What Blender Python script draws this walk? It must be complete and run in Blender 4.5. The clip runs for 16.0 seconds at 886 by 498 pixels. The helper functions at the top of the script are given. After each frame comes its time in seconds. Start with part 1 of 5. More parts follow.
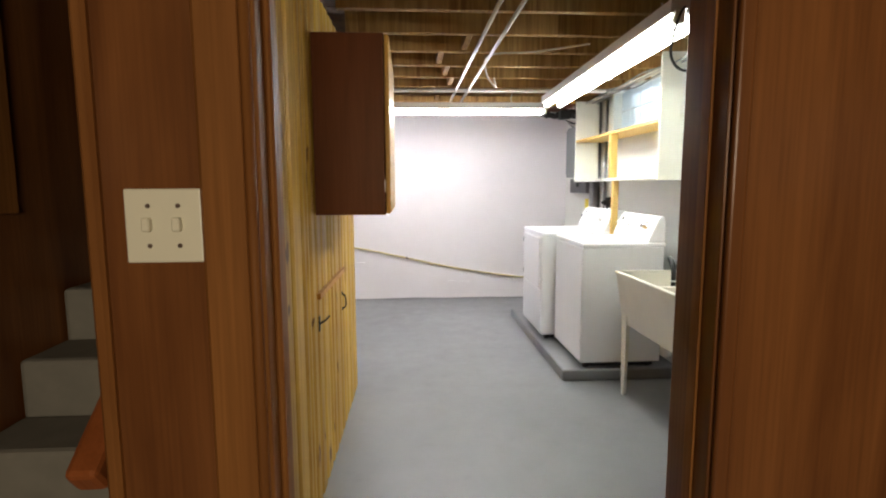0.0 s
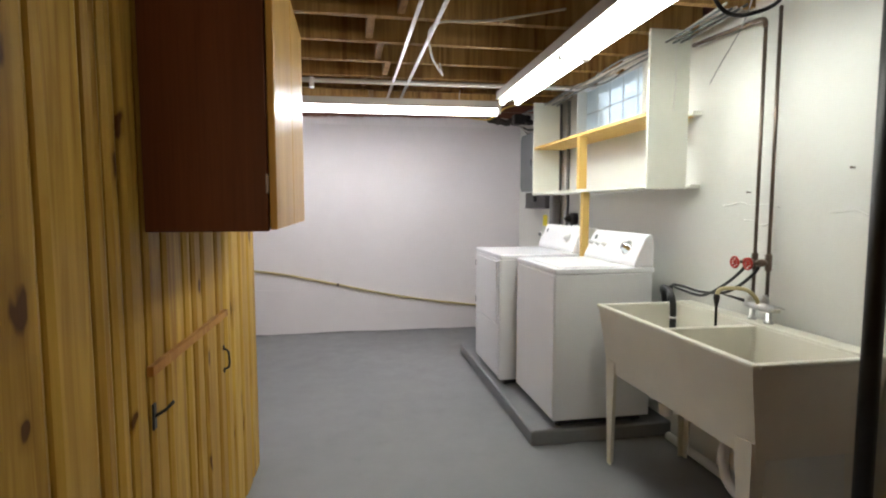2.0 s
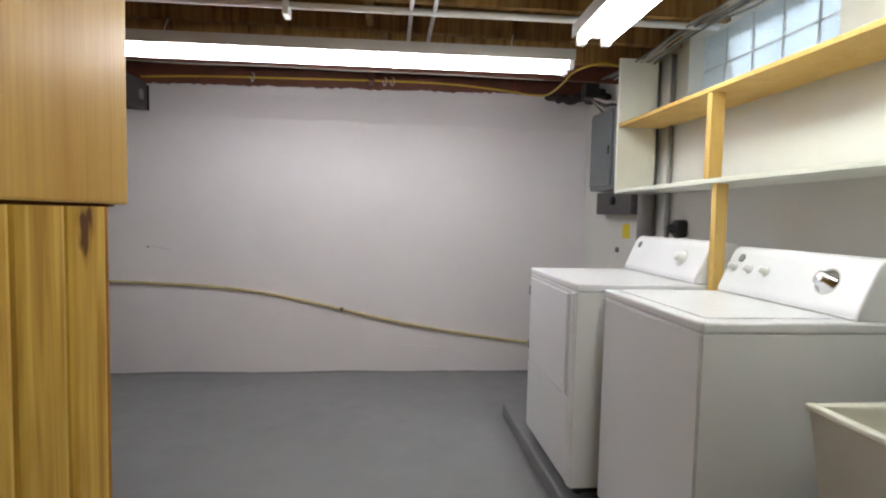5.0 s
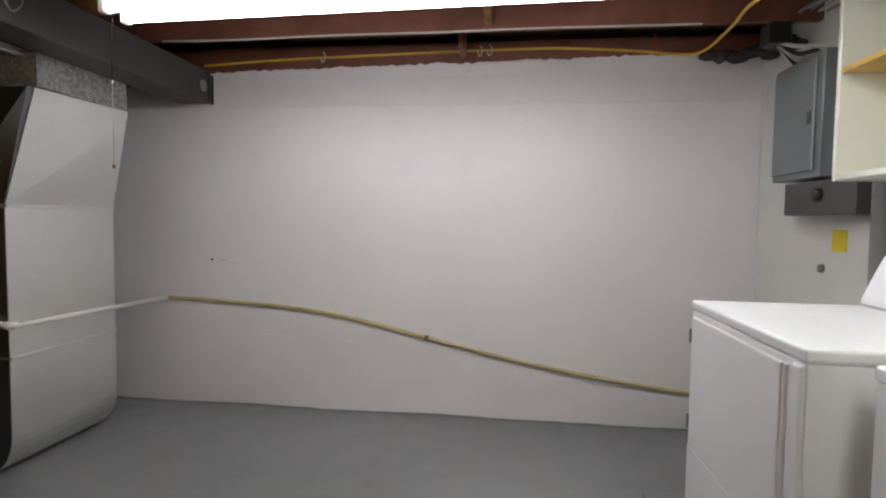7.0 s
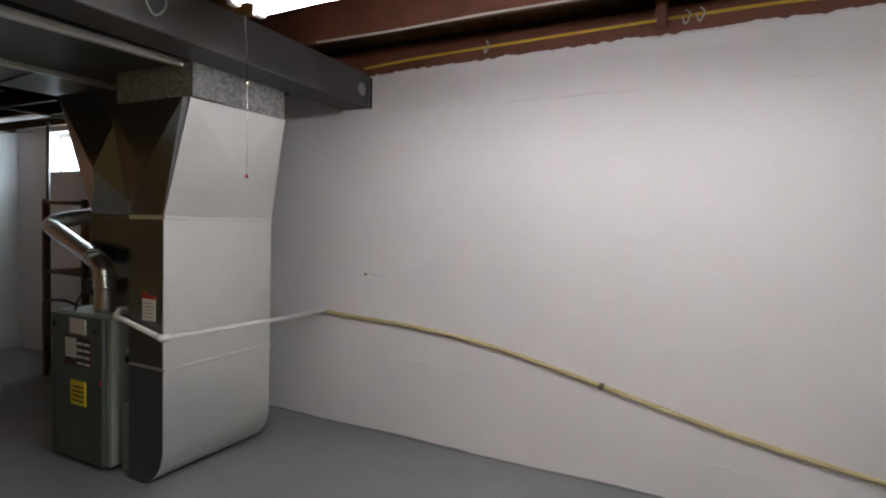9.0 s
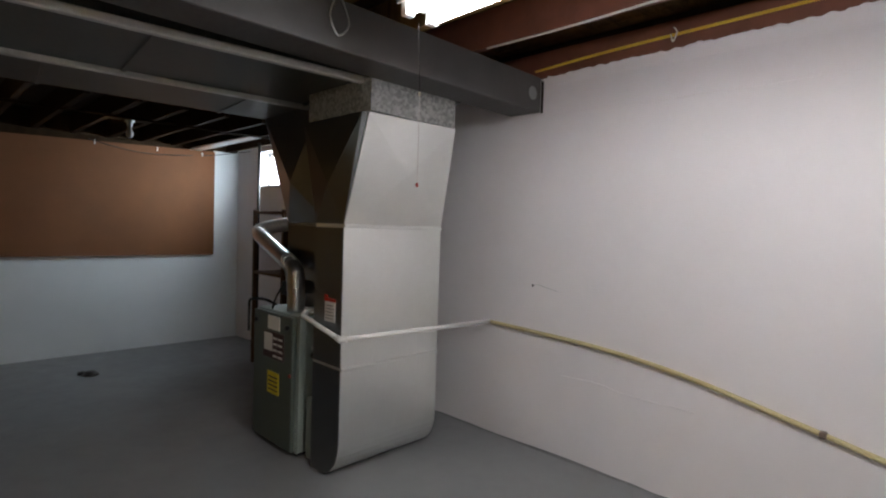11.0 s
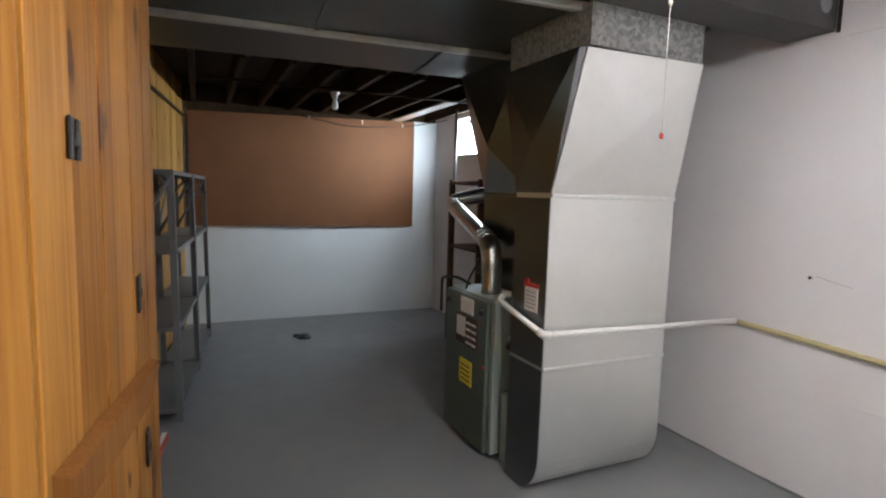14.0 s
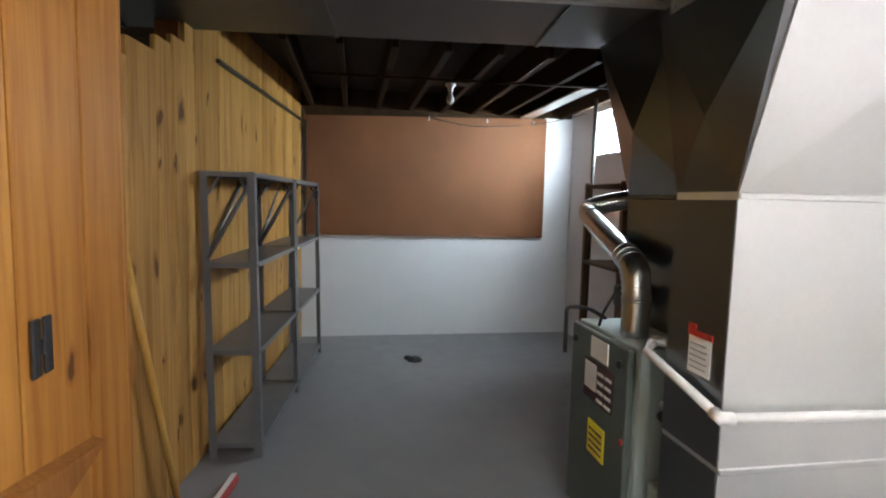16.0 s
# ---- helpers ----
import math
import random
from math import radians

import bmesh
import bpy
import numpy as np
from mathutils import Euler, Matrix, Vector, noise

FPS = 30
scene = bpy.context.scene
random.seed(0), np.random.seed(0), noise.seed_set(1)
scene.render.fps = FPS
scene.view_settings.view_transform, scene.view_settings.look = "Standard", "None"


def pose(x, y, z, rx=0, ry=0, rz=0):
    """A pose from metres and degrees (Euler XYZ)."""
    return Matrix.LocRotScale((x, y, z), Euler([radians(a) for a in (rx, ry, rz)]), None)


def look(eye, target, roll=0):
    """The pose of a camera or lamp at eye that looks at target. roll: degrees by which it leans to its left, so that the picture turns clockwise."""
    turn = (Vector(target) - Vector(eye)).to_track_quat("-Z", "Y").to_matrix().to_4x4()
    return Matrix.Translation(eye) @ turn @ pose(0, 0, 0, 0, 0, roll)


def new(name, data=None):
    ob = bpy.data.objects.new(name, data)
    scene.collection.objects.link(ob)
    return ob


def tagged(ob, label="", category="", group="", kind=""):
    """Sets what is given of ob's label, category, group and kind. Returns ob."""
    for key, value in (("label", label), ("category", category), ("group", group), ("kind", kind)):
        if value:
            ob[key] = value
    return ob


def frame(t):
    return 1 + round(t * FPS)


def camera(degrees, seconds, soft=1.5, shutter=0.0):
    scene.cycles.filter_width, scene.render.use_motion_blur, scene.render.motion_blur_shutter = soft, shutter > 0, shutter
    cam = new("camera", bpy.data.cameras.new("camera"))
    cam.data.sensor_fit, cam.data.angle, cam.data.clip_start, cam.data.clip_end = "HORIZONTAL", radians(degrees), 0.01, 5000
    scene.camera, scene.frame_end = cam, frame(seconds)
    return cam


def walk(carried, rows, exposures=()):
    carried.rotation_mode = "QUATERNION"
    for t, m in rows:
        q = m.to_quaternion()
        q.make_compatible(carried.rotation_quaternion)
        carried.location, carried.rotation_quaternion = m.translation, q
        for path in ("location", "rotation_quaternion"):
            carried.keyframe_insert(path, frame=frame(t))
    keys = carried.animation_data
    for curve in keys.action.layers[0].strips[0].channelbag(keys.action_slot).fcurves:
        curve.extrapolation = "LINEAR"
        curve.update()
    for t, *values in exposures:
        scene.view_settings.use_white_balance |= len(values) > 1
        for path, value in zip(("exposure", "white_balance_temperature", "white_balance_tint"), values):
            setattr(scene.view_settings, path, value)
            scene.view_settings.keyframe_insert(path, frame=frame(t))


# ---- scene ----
cam = camera(79.9, 16.0, soft=2.1)
PATH = [
    (0, (0.289, 1.634, 1.415), (0.419, 3.616, 1.177), -0.2),
    (0.5, (0.325, 1.84, 1.396), (0.488, 3.82, 1.161), -0.4),
    (1, (0.329, 2.058, 1.383), (0.554, 4.034, 1.166), -0.4),
    (1.5, (0.368, 2.265, 1.358), (0.655, 4.235, 1.167), -0.3),
    (2, (0.402, 2.504, 1.357), (0.746, 4.467, 1.194), -0.0),
    (2.5, (0.434, 2.716, 1.34), (0.795, 4.679, 1.205), 0.3),
    (3, (0.476, 3.008, 1.326), (0.853, 4.968, 1.193), 0.9),
    (5.5, (0.699, 4.113, 1.271), (0.807, 6.107, 1.158), 1.2),
    (6, (0.76, 4.372, 1.259), (0.758, 6.369, 1.157), 1.0),
    (6.5, (0.776, 4.567, 1.282), (0.659, 6.56, 1.176), 0.7),
    (7, (0.78, 4.796, 1.283), (0.535, 6.778, 1.177), 0.7),
    (7.5, (0.755, 4.986, 1.28), (0.386, 6.949, 1.179), 0.9),
    (8, (0.732, 5.132, 1.281), (0.221, 7.064, 1.193), 1.2),
    (8.5, (0.708, 5.273, 1.327), (0.008, 7.143, 1.225), 1.5),
    (9, (0.718, 5.383, 1.331), (-0.174, 7.171, 1.24), 1.6),
    (11.5, (0.612, 5.484, 1.335), (-0.876, 6.817, 1.243), 1.7),
    (12, (0.587, 5.482, 1.332), (-0.977, 6.724, 1.225), 1.5),
    (12.5, (0.561, 5.479, 1.319), (-1.061, 6.642, 1.195), 1.7),
    (13, (0.461, 5.542, 1.316), (-1.219, 6.616, 1.154), 1.7),
    (13.5, (0.316, 5.642, 1.33), (-1.429, 6.599, 1.132), 1.6),
    (14, (0.196, 5.73, 1.321), (-1.61, 6.566, 1.115), 1.7),
    (14.5, (0.068, 5.824, 1.31), (-1.79, 6.535, 1.106), 1.6),
    (15, (-0.097, 5.941, 1.317), (-2.003, 6.511, 1.116), 1.3),
    (15.5, (-0.225, 6.027, 1.313), (-2.171, 6.449, 1.126), 1.2),
    (16, (-0.382, 6.072, 1.3), (-2.345, 6.406, 1.115), 1.4),
]
EXPOSURES = [(0, 0.82), (0.5, 0.66), (1, 0.55), (1.5, 0.4), (2.5, 0.1), (3, 0.05), (5.5, -0.13), (9, -0.05), (11.5, -0.05), (12.5, 0.25), (14, 0.66), (16, 1.12)]
walk(cam, [(t, look(eye, target, roll)) for t, eye, target, roll in PATH], EXPOSURES)

# ---- world, light, exposure ----
world = bpy.data.worlds.new("sky")
scene.world = world
world.use_nodes = True
wn = world.node_tree
sky = wn.nodes.new("ShaderNodeTexSky")
sky.sky_type, sky.sun_disc = "NISHITA", False
sky.sun_elevation, sky.sun_rotation = radians(50), radians(150)
wn.links.new(sky.outputs[0], wn.nodes["Background"].inputs[0])
wn.nodes["Background"].inputs[1].default_value = 0.12
TUBE_POWER = 36.0

sun = new("sun", bpy.data.lights.new("sun", "SUN"))
sun.data.energy, sun.data.angle, sun.data.color = 2.5, radians(0.6), (1.0, 0.95, 0.88)
sun.matrix_world = look((0, 0, 20), (-4.0, 16.0, 0))


def window_light(name, m, wide, high, watts):
    la = bpy.data.lights.new(name, "AREA")
    la.shape, la.size, la.size_y, la.energy, la.color = "RECTANGLE", wide, high, watts, (0.78, 0.9, 1.0)
    ob = new(name, la)
    ob.matrix_world = m


window_light("north_daylight", look((-4.39, 8.34, 1.9), (-5.1, 7.0, 0.9)), 0.8, 0.36, 36)
window_light("east_daylight", look((2.42, 6.15, 2.1), (1.4, 6.1, 1.9)), 0.75, 0.28, 0.4)

# unseen warm source behind the start, implied by highlights on the door panels
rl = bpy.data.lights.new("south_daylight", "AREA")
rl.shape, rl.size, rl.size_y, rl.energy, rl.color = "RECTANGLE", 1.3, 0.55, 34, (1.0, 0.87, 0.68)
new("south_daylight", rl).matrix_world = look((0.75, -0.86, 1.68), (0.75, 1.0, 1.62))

# ---- materials ----


class Graph:
    """A small node-tree builder."""

    def __init__(self, name):
        self.mat = bpy.data.materials.new(name)
        self.mat.use_nodes = True
        self.t = self.mat.node_tree
        self.bsdf = self.t.nodes["Principled BSDF"]

    def add(self, kind, **inputs):
        n = self.t.nodes.new("ShaderNode" + kind)
        for k, v in inputs.items():
            self.put(n, k.replace("_", " "), v)
        return n

    def put(self, n, key, v):
        s = n.inputs[int(key)] if key.isdigit() else n.inputs[key]
        if isinstance(v, bpy.types.NodeSocket):
            self.t.links.new(v, s)
        else:
            s.default_value = v

    def coords(self, scale=(1, 1, 1), scatter=False, turn=(0, 0, 0)):
        co = self.add("TexCoord").outputs["Object"]
        if scatter:
            r = self.add("ObjectInfo").outputs["Random"]
            comb = self.add("CombineXYZ")
            for i, k in enumerate((37.0, 71.0, 13.0)):
                mul = self.add("Math")
                mul.operation = "MULTIPLY"
                self.put(mul, "0", r)
                mul.inputs[1].default_value = k
                self.t.links.new(mul.outputs[0], comb.inputs[i])
            av = self.add("VectorMath")
            self.t.links.new(co, av.inputs[0])
            self.t.links.new(comb.outputs[0], av.inputs[1])
            co = av.outputs[0]
        m = self.add("Mapping")
        self.t.links.new(co, m.inputs[0])
        m.inputs["Scale"].default_value = scale
        m.inputs["Rotation"].default_value = turn
        return m.outputs[0]

    def noise(self, co, scale, detail=4, rough=0.55, distort=0.0):
        n = self.add("TexNoise")
        self.t.links.new(co, n.inputs["Vector"])
        n.inputs["Scale"].default_value, n.inputs["Detail"].default_value = scale, detail
        n.inputs["Roughness"].default_value, n.inputs["Distortion"].default_value = rough, distort
        return n.outputs[0]

    def ramp(self, fac, stops):
        n = self.add("ValToRGB")
        self.t.links.new(fac, n.inputs[0])
        el = n.color_ramp.elements
        while len(el) < len(stops):
            el.new(0.5)
        for e, (p, c) in zip(el, stops):
            e.position, e.color = p, (*c, 1) if not isinstance(c, float) else (c, c, c, 1)
        return n.outputs[0]

    def mix(self, fac, a, b, mode="MIX"):
        n = self.add("Mix")
        n.data_type, n.blend_type = "RGBA", mode
        for i, v in ((0, fac), (6, a), (7, b)):
            if isinstance(v, bpy.types.NodeSocket):
                self.t.links.new(v, n.inputs[i])
            else:
                n.inputs[i].default_value = v if i == 0 else (*v, 1)
        return n.outputs[2]

    def bump(self, h, strength, dist=0.01, normal=None):
        n = self.add("Bump")
        n.inputs["Strength"].default_value, n.inputs["Distance"].default_value = strength, dist
        self.t.links.new(h, n.inputs["Height"])
        if normal:
            self.t.links.new(normal, n.inputs["Normal"])
        self.t.links.new(n.outputs[0], self.bsdf.inputs["Normal"])
        return n.outputs[0]

    def done(self, color=None, rough=None, metal=0.0, **more):
        for key, v in (("Base Color", color), ("Roughness", rough), ("Metallic", metal)):
            if v is None:
                continue
            if isinstance(v, tuple):
                v = (*v, 1)
            self.put(self.bsdf, key, v)
        for k, v in more.items():
            self.put(self.bsdf, k.replace("_", " "), v)
        return self.mat


def painted(name, base, rough=0.5, vary=0.12, scale=2.0, grain=60.0, bump=0.15, metal=0.0):
    g = Graph(name)
    co = g.coords()
    dark = tuple(c * (1 - vary) for c in base)
    lite = tuple(min(1, c * (1 + vary * 0.5)) for c in base)
    big, fine = g.noise(co, scale, 5), g.noise(co, grain, 3)
    col = g.ramp(big, [(0.3, dark), (0.7, lite)])
    vary_r = 0.3 * rough ** 3 if rough > 0.3 else 0.0005
    r = g.ramp(fine, [(0.2, max(0.05, rough - vary_r)), (0.8, min(1.0, rough + vary_r))])
    g.bump(fine, bump, 0.002)
    return g.done(col, r, metal)


def masonry(name, base, stain, block=True):
    """Painted block wall: broad roller patches, faint courses, pits and scuffs."""
    g = Graph(name)
    co = g.coords()
    big = g.noise(co, 0.9, 6, 0.6)
    mid = g.noise(co, 5.0, 6, 0.65)
    fine = g.noise(co, 90.0, 4, 0.6)
    col = g.ramp(big, [(0.3, tuple(c * 0.9 for c in base)), (0.65, base)])
    col = g.mix(g.ramp(mid, [(0.62, 0.0), (0.82, 0.35)]), col, stain)
    relief = g.mix(0.35, mid, fine)
    g.bump(relief, 0.35, 0.006)
    return g.done(col, g.ramp(fine, [(0.3, 0.5), (0.7, 0.66)]))


def pine(name, pale, deep, gloss=0.35, knots=True, scatter=True, cell=4.6, share=0.5):
    """Varnished knotty board, grain along local z."""
    g = Graph(name)
    co = g.coords((1, 1, 0.09), scatter)
    wob = g.noise(co, 7.0, 4, 0.55, 0.5)
    rings = g.noise(g.coords((1, 0.3, 0.05), scatter), 26.0, 3, 0.5, 1.2)
    fine = g.noise(g.coords((1, 1, 0.02), scatter), 210.0, 3, 0.6)
    mid = tuple(0.55 * a + 0.45 * b for a, b in zip(pale, deep))
    col = g.ramp(rings, [(0.32, deep), (0.5, mid), (0.66, pale)])
    col = g.mix(g.ramp(wob, [(0.35, 0.0), (0.7, 0.7)]), col, pale)
    col = g.mix(g.ramp(fine, [(0.45, 0.0), (0.85, 0.18)]), col, tuple(c * 0.6 for c in deep))
    rnd = g.add("ObjectInfo").outputs["Random"]
    col = g.mix(1.0, col, g.ramp(rnd, [(0.0, (0.76, 0.7, 0.62)), (0.5, (0.97, 0.95, 0.9)), (1.0, (1.12, 1.14, 1.1))]), "MULTIPLY")
    if knots:
        v = g.add("TexVoronoi")
        v.feature = "F1"
        v.voronoi_dimensions = "2D"
        kc = g.coords((1, 0.3, 0.5), scatter, (radians(90), 0, 0))
        warp = g.add("VectorMath")
        warp.operation = "MULTIPLY_ADD"
        n = g.add("TexNoise")
        g.t.links.new(kc, n.inputs["Vector"])
        n.inputs["Scale"].default_value = 14.0
        g.t.links.new(n.outputs["Color"], warp.inputs[0])
        warp.inputs[1].default_value = (0.09, 0.09, 0.09)
        g.t.links.new(kc, warp.inputs[2])
        g.t.links.new(warp.outputs[0], v.inputs["Vector"])
        v.inputs["Scale"].default_value = cell
        pick = g.add("SeparateColor")
        g.t.links.new(v.outputs["Color"], pick.inputs[0])
        size = g.add("Math")
        size.operation = "DIVIDE"
        g.t.links.new(v.outputs["Distance"], size.inputs[0])
        g.t.links.new(g.ramp(pick.outputs[1], [(0.0, 0.45), (0.6, 0.8), (1.0, 1.5)]), size.inputs[1])
        sel = g.ramp(pick.outputs[0], [(share, 0.0), (share + 0.03, 1.0)])
        halo = g.mix(1.0, g.ramp(size.outputs[0], [(0.08, 0.75), (0.2, 0.0)]), sel, "MULTIPLY")
        core = g.mix(1.0, g.ramp(size.outputs[0], [(0.07, 0.92), (0.105, 0.0)]), sel, "MULTIPLY")
        col = g.mix(halo, col, tuple(c * 0.75 for c in deep))
        col = g.mix(core, col, (0.075, 0.026, 0.01))
    g.bump(rings, 0.1, 0.002)
    return g.done(col, g.ramp(fine, [(0.2, gloss), (0.9, gloss + 0.2)]), Specular_IOR_Level=0.12, Specular_Tint=(1.0, 0.8, 0.52, 1))


def ply(name, pale, deep, gloss=0.3, varnish=False):
    """Stained plywood panel with tall soft figure."""
    g = Graph(name)
    co = g.coords((1, 1, 0.12))
    a = g.noise(co, 6.0, 5, 0.6, 0.6)
    b = g.noise(g.coords((1, 1, 0.02)), 130.0, 4, 0.6)
    col = g.ramp(a, [(0.3, deep), (0.7, pale)])
    col = g.mix(g.ramp(b, [(0.4, 0.0), (0.8, 0.4)]), col, tuple(c * 0.6 for c in deep))
    g.bump(b, 0.08, 0.001)
    return g.done(col, g.ramp(b, [(0.2, gloss), (0.8, gloss + 0.15)]), Coat_Weight=0.2 if varnish else 0.03, Coat_Roughness=0.22 if varnish else 0.35, Specular_IOR_Level=0.2, Specular_Tint=(1.0, 0.66, 0.4, 1))


def sheet_metal(name, base, rough, spangle=0.0, metal=1.0, streak=False):
    g = Graph(name)
    co = g.coords()
    big = g.noise(co, 3.0, 5, 0.6)
    col = g.ramp(big, [(0.25, tuple(c * 0.93 for c in base)), (0.75, base)])
    if spangle:
        v = g.add("TexVoronoi")
        g.t.links.new(co, v.inputs["Vector"])
        v.inputs["Scale"].default_value = 70.0
        bw = g.add("RGBToBW")
        g.t.links.new(v.outputs["Color"], bw.inputs[0])
        col = g.mix(spangle, col, g.ramp(bw.outputs[0], [(0.2, tuple(c * 0.45 for c in base)), (0.8, tuple(min(1, c * 1.25) for c in base))]))
    fine = g.noise(g.coords((1, 1, 0.25)), 5.0, 4)
    return g.done(col, g.ramp(fine, [(0.2, rough - 0.003), (0.8, rough + 0.006)]), metal)


M = {}
M["floor"] = None


def floor_paint():
    g = Graph("floor_paint")
    co = g.coords()
    big, mid, fine = g.noise(co, 0.8, 5, 0.6), g.noise(co, 6.0, 6, 0.65), g.noise(co, 120.0, 3)
    col = g.ramp(big, [(0.3, (0.18, 0.18, 0.185)), (0.7, (0.225, 0.225, 0.232))])
    col = g.mix(g.ramp(mid, [(0.6, 0.0), (0.85, 0.3)]), col, (0.12, 0.125, 0.13))
    g.bump(g.mix(0.5, mid, fine), 0.12, 0.004)
    return g.done(col, g.ramp(mid, [(0.3, 0.36), (0.75, 0.52)]))


M["floor"] = floor_paint()
M["wall_n"] = masonry("white_wall_paint", (0.73, 0.69, 0.70), (0.62, 0.58, 0.575))
M["wall_e"] = masonry("cream_wall_paint", (0.72, 0.715, 0.675), (0.63, 0.60, 0.54))
M["wall_w"] = masonry("pale_wall_paint", (0.72, 0.74, 0.76), (0.6, 0.62, 0.62))
M["pine"] = pine("knotty_pine", (0.57, 0.36, 0.078), (0.30, 0.145, 0.024))
M["pine_red"] = pine("orange_pine", (0.42, 0.195, 0.046), (0.24, 0.085, 0.017), cell=4.2, share=0.42)
M["pine_honey"] = pine("honey_pine", (0.45, 0.255, 0.08), (0.25, 0.11, 0.026), cell=5.6, share=0.38)
M["joist"] = pine("rough_joist", (0.38, 0.23, 0.092), (0.13, 0.062, 0.024), 0.6, False, False)
# joist wood darkened to carry the dimness of the west bay
M["joist_dim"] = pine("dim_bay_joist", (0.03, 0.017, 0.010), (0.018, 0.010, 0.006), 0.7, False, False)
M["ply"] = ply("stained_plywood", (0.22, 0.084, 0.024), (0.085, 0.028, 0.009), 0.3, True)
M["trim"] = ply("stained_trim", (0.30, 0.125, 0.032), (0.14, 0.05, 0.013), 0.5)
M["cab_dark"] = ply("cabinet_side", (0.125, 0.038, 0.014), (0.085, 0.023, 0.008), 0.35)
M["cab_door"] = ply("cabinet_door", (0.60, 0.37, 0.10), (0.44, 0.23, 0.05), 0.25)
M["hardboard"] = painted("hardboard", (0.155, 0.056, 0.0165), 0.8, 0.14, 3, 150)
M["enamel"] = painted("white_enamel", (0.82, 0.82, 0.84), 0.24, 0.02, 1.5, 30, 0.0)
M["enamel_top"] = painted("white_enamel_top", (0.83, 0.83, 0.86), 0.27, 0.02, 1.5, 30, 0.0)
M["tub"] = painted("cream_tub", (0.72, 0.69, 0.60), 0.4, 0.08, 3, 50, 0.05)
M["shelf_white"] = painted("cream_shelf_paint", (0.77, 0.77, 0.69), 0.5, 0.06, 3, 60)
M["shelf_raw"] = ply("raw_pine_shelf", (0.70, 0.48, 0.17), (0.58, 0.36, 0.10), 0.45)
M["galv"] = sheet_metal("galvanised_sheet", (0.86, 0.88, 0.86), 0.33, 0.02, 0.92)
M["galv_spangle"] = sheet_metal("spangled_galvanised", (0.5, 0.51, 0.5), 0.42, 0.6, 0.8)
# one even dark tone for both trunks
M["duct_dark"] = sheet_metal("trunk_metal", (0.08, 0.086, 0.08), 0.42, 0.12, 0.6)
M["flange"] = sheet_metal("flange_strip", (0.6, 0.6, 0.57), 0.45, 0.1, 0.4)
# dark plenum metal; also paints the return duct's dim south side
M["plenum_dark"] = sheet_metal("dark_plenum_sheet", (0.20, 0.205, 0.21), 0.28, 0.01, 1.0)
M["flue"] = sheet_metal("bright_flue", (0.66, 0.66, 0.65), 0.3, 0.05, 1.0)
M["beam"] = painted("beam_paint", (0.075, 0.07, 0.068), 0.55, 0.25, 3, 40)
M["furnace"] = painted("furnace_enamel", (0.10, 0.12, 0.105), 0.35, 0.1, 3, 60, 0.05, 0.3)
M["furnace_edge"] = painted("furnace_edge", (0.33, 0.37, 0.34), 0.4, 0.1, 3, 60, 0.05, 0.3)
M["rack"] = painted("grey_rack_enamel", (0.16, 0.165, 0.175), 0.4, 0.12, 5, 60, 0.05, 0.3)
M["grey_box"] = painted("grey_panel_enamel", (0.19, 0.205, 0.21), 0.45, 0.08, 4, 60, 0.05, 0.2)
M["pvc"] = painted("white_pvc", (0.78, 0.76, 0.74), 0.35, 0.05)
M["hose"] = painted("tan_hose", (0.50, 0.42, 0.22), 0.5, 0.15, 6)
M["yellow_cable"] = painted("yellow_cable", (0.65, 0.42, 0.04), 0.5, 0.1)
M["white_cable"] = painted("white_cable", (0.55, 0.52, 0.48), 0.5, 0.1)
M["black"] = painted("black_plastic", (0.016, 0.016, 0.017), 0.45, 0.2)
M["iron"] = painted("black_iron", (0.03, 0.028, 0.026), 0.45, 0.3, 8, 70, 0.2, 0.4)
M["copper"] = painted("old_copper", (0.17, 0.125, 0.1), 0.38, 0.3, 8, 70, 0.2, 0.7)
M["conduit"] = painted("steel_conduit", (0.55, 0.54, 0.53), 0.35, 0.1, 5, 60, 0.1, 0.8)
M["red"] = painted("red_handle", (0.42, 0.03, 0.02), 0.4, 0.2)
M["yellow"] = painted("yellow_label", (0.80, 0.66, 0.03), 0.5, 0.06)
M["label_white"] = painted("paper_label", (0.75, 0.73, 0.7), 0.6, 0.06)
M["label_dark"] = painted("dark_print", (0.06, 0.03, 0.03), 0.6, 0.1)
M["chrome"] = sheet_metal("chrome", (0.7, 0.7, 0.7), 0.18)
M["ivory"] = painted("ivory_plastic", (0.70, 0.66, 0.5), 0.35, 0.04)
M["carpet"] = painted("beige_carpet", (0.24, 0.22, 0.175), 0.95, 0.15, 8, 300, 0.8)
M["rail"] = ply("red_rail", (0.34, 0.10, 0.03), (0.22, 0.06, 0.015))
M["old_wood"] = ply("old_dark_wood", (0.13, 0.075, 0.045), (0.07, 0.038, 0.022), 0.5)
M["concrete"] = painted("bare_concrete", (0.30, 0.30, 0.30), 0.7, 0.2, 3, 80, 0.3)
M["subfloor"] = pine("subfloor_boards", (0.10, 0.05, 0.02), (0.04, 0.02, 0.01), 0.7, False, False)
# near-black colour for shade: bay ceiling, north rim and beam pocket
M["shade_boards"] = painted("shade_boards", (0.022, 0.014, 0.01), 0.8, 0.3, 5, 60)
M["sill"] = painted("red_brown_sill", (0.17, 0.06, 0.035), 0.6, 0.3, 5, 60, 0.3)
M["cream_ply"] = ply("cream_board", (0.62, 0.5, 0.3), (0.5, 0.38, 0.2), 0.5)
M["lamp_shade"] = painted("opal_shade", (0.8, 0.78, 0.7), 0.4, 0.03)
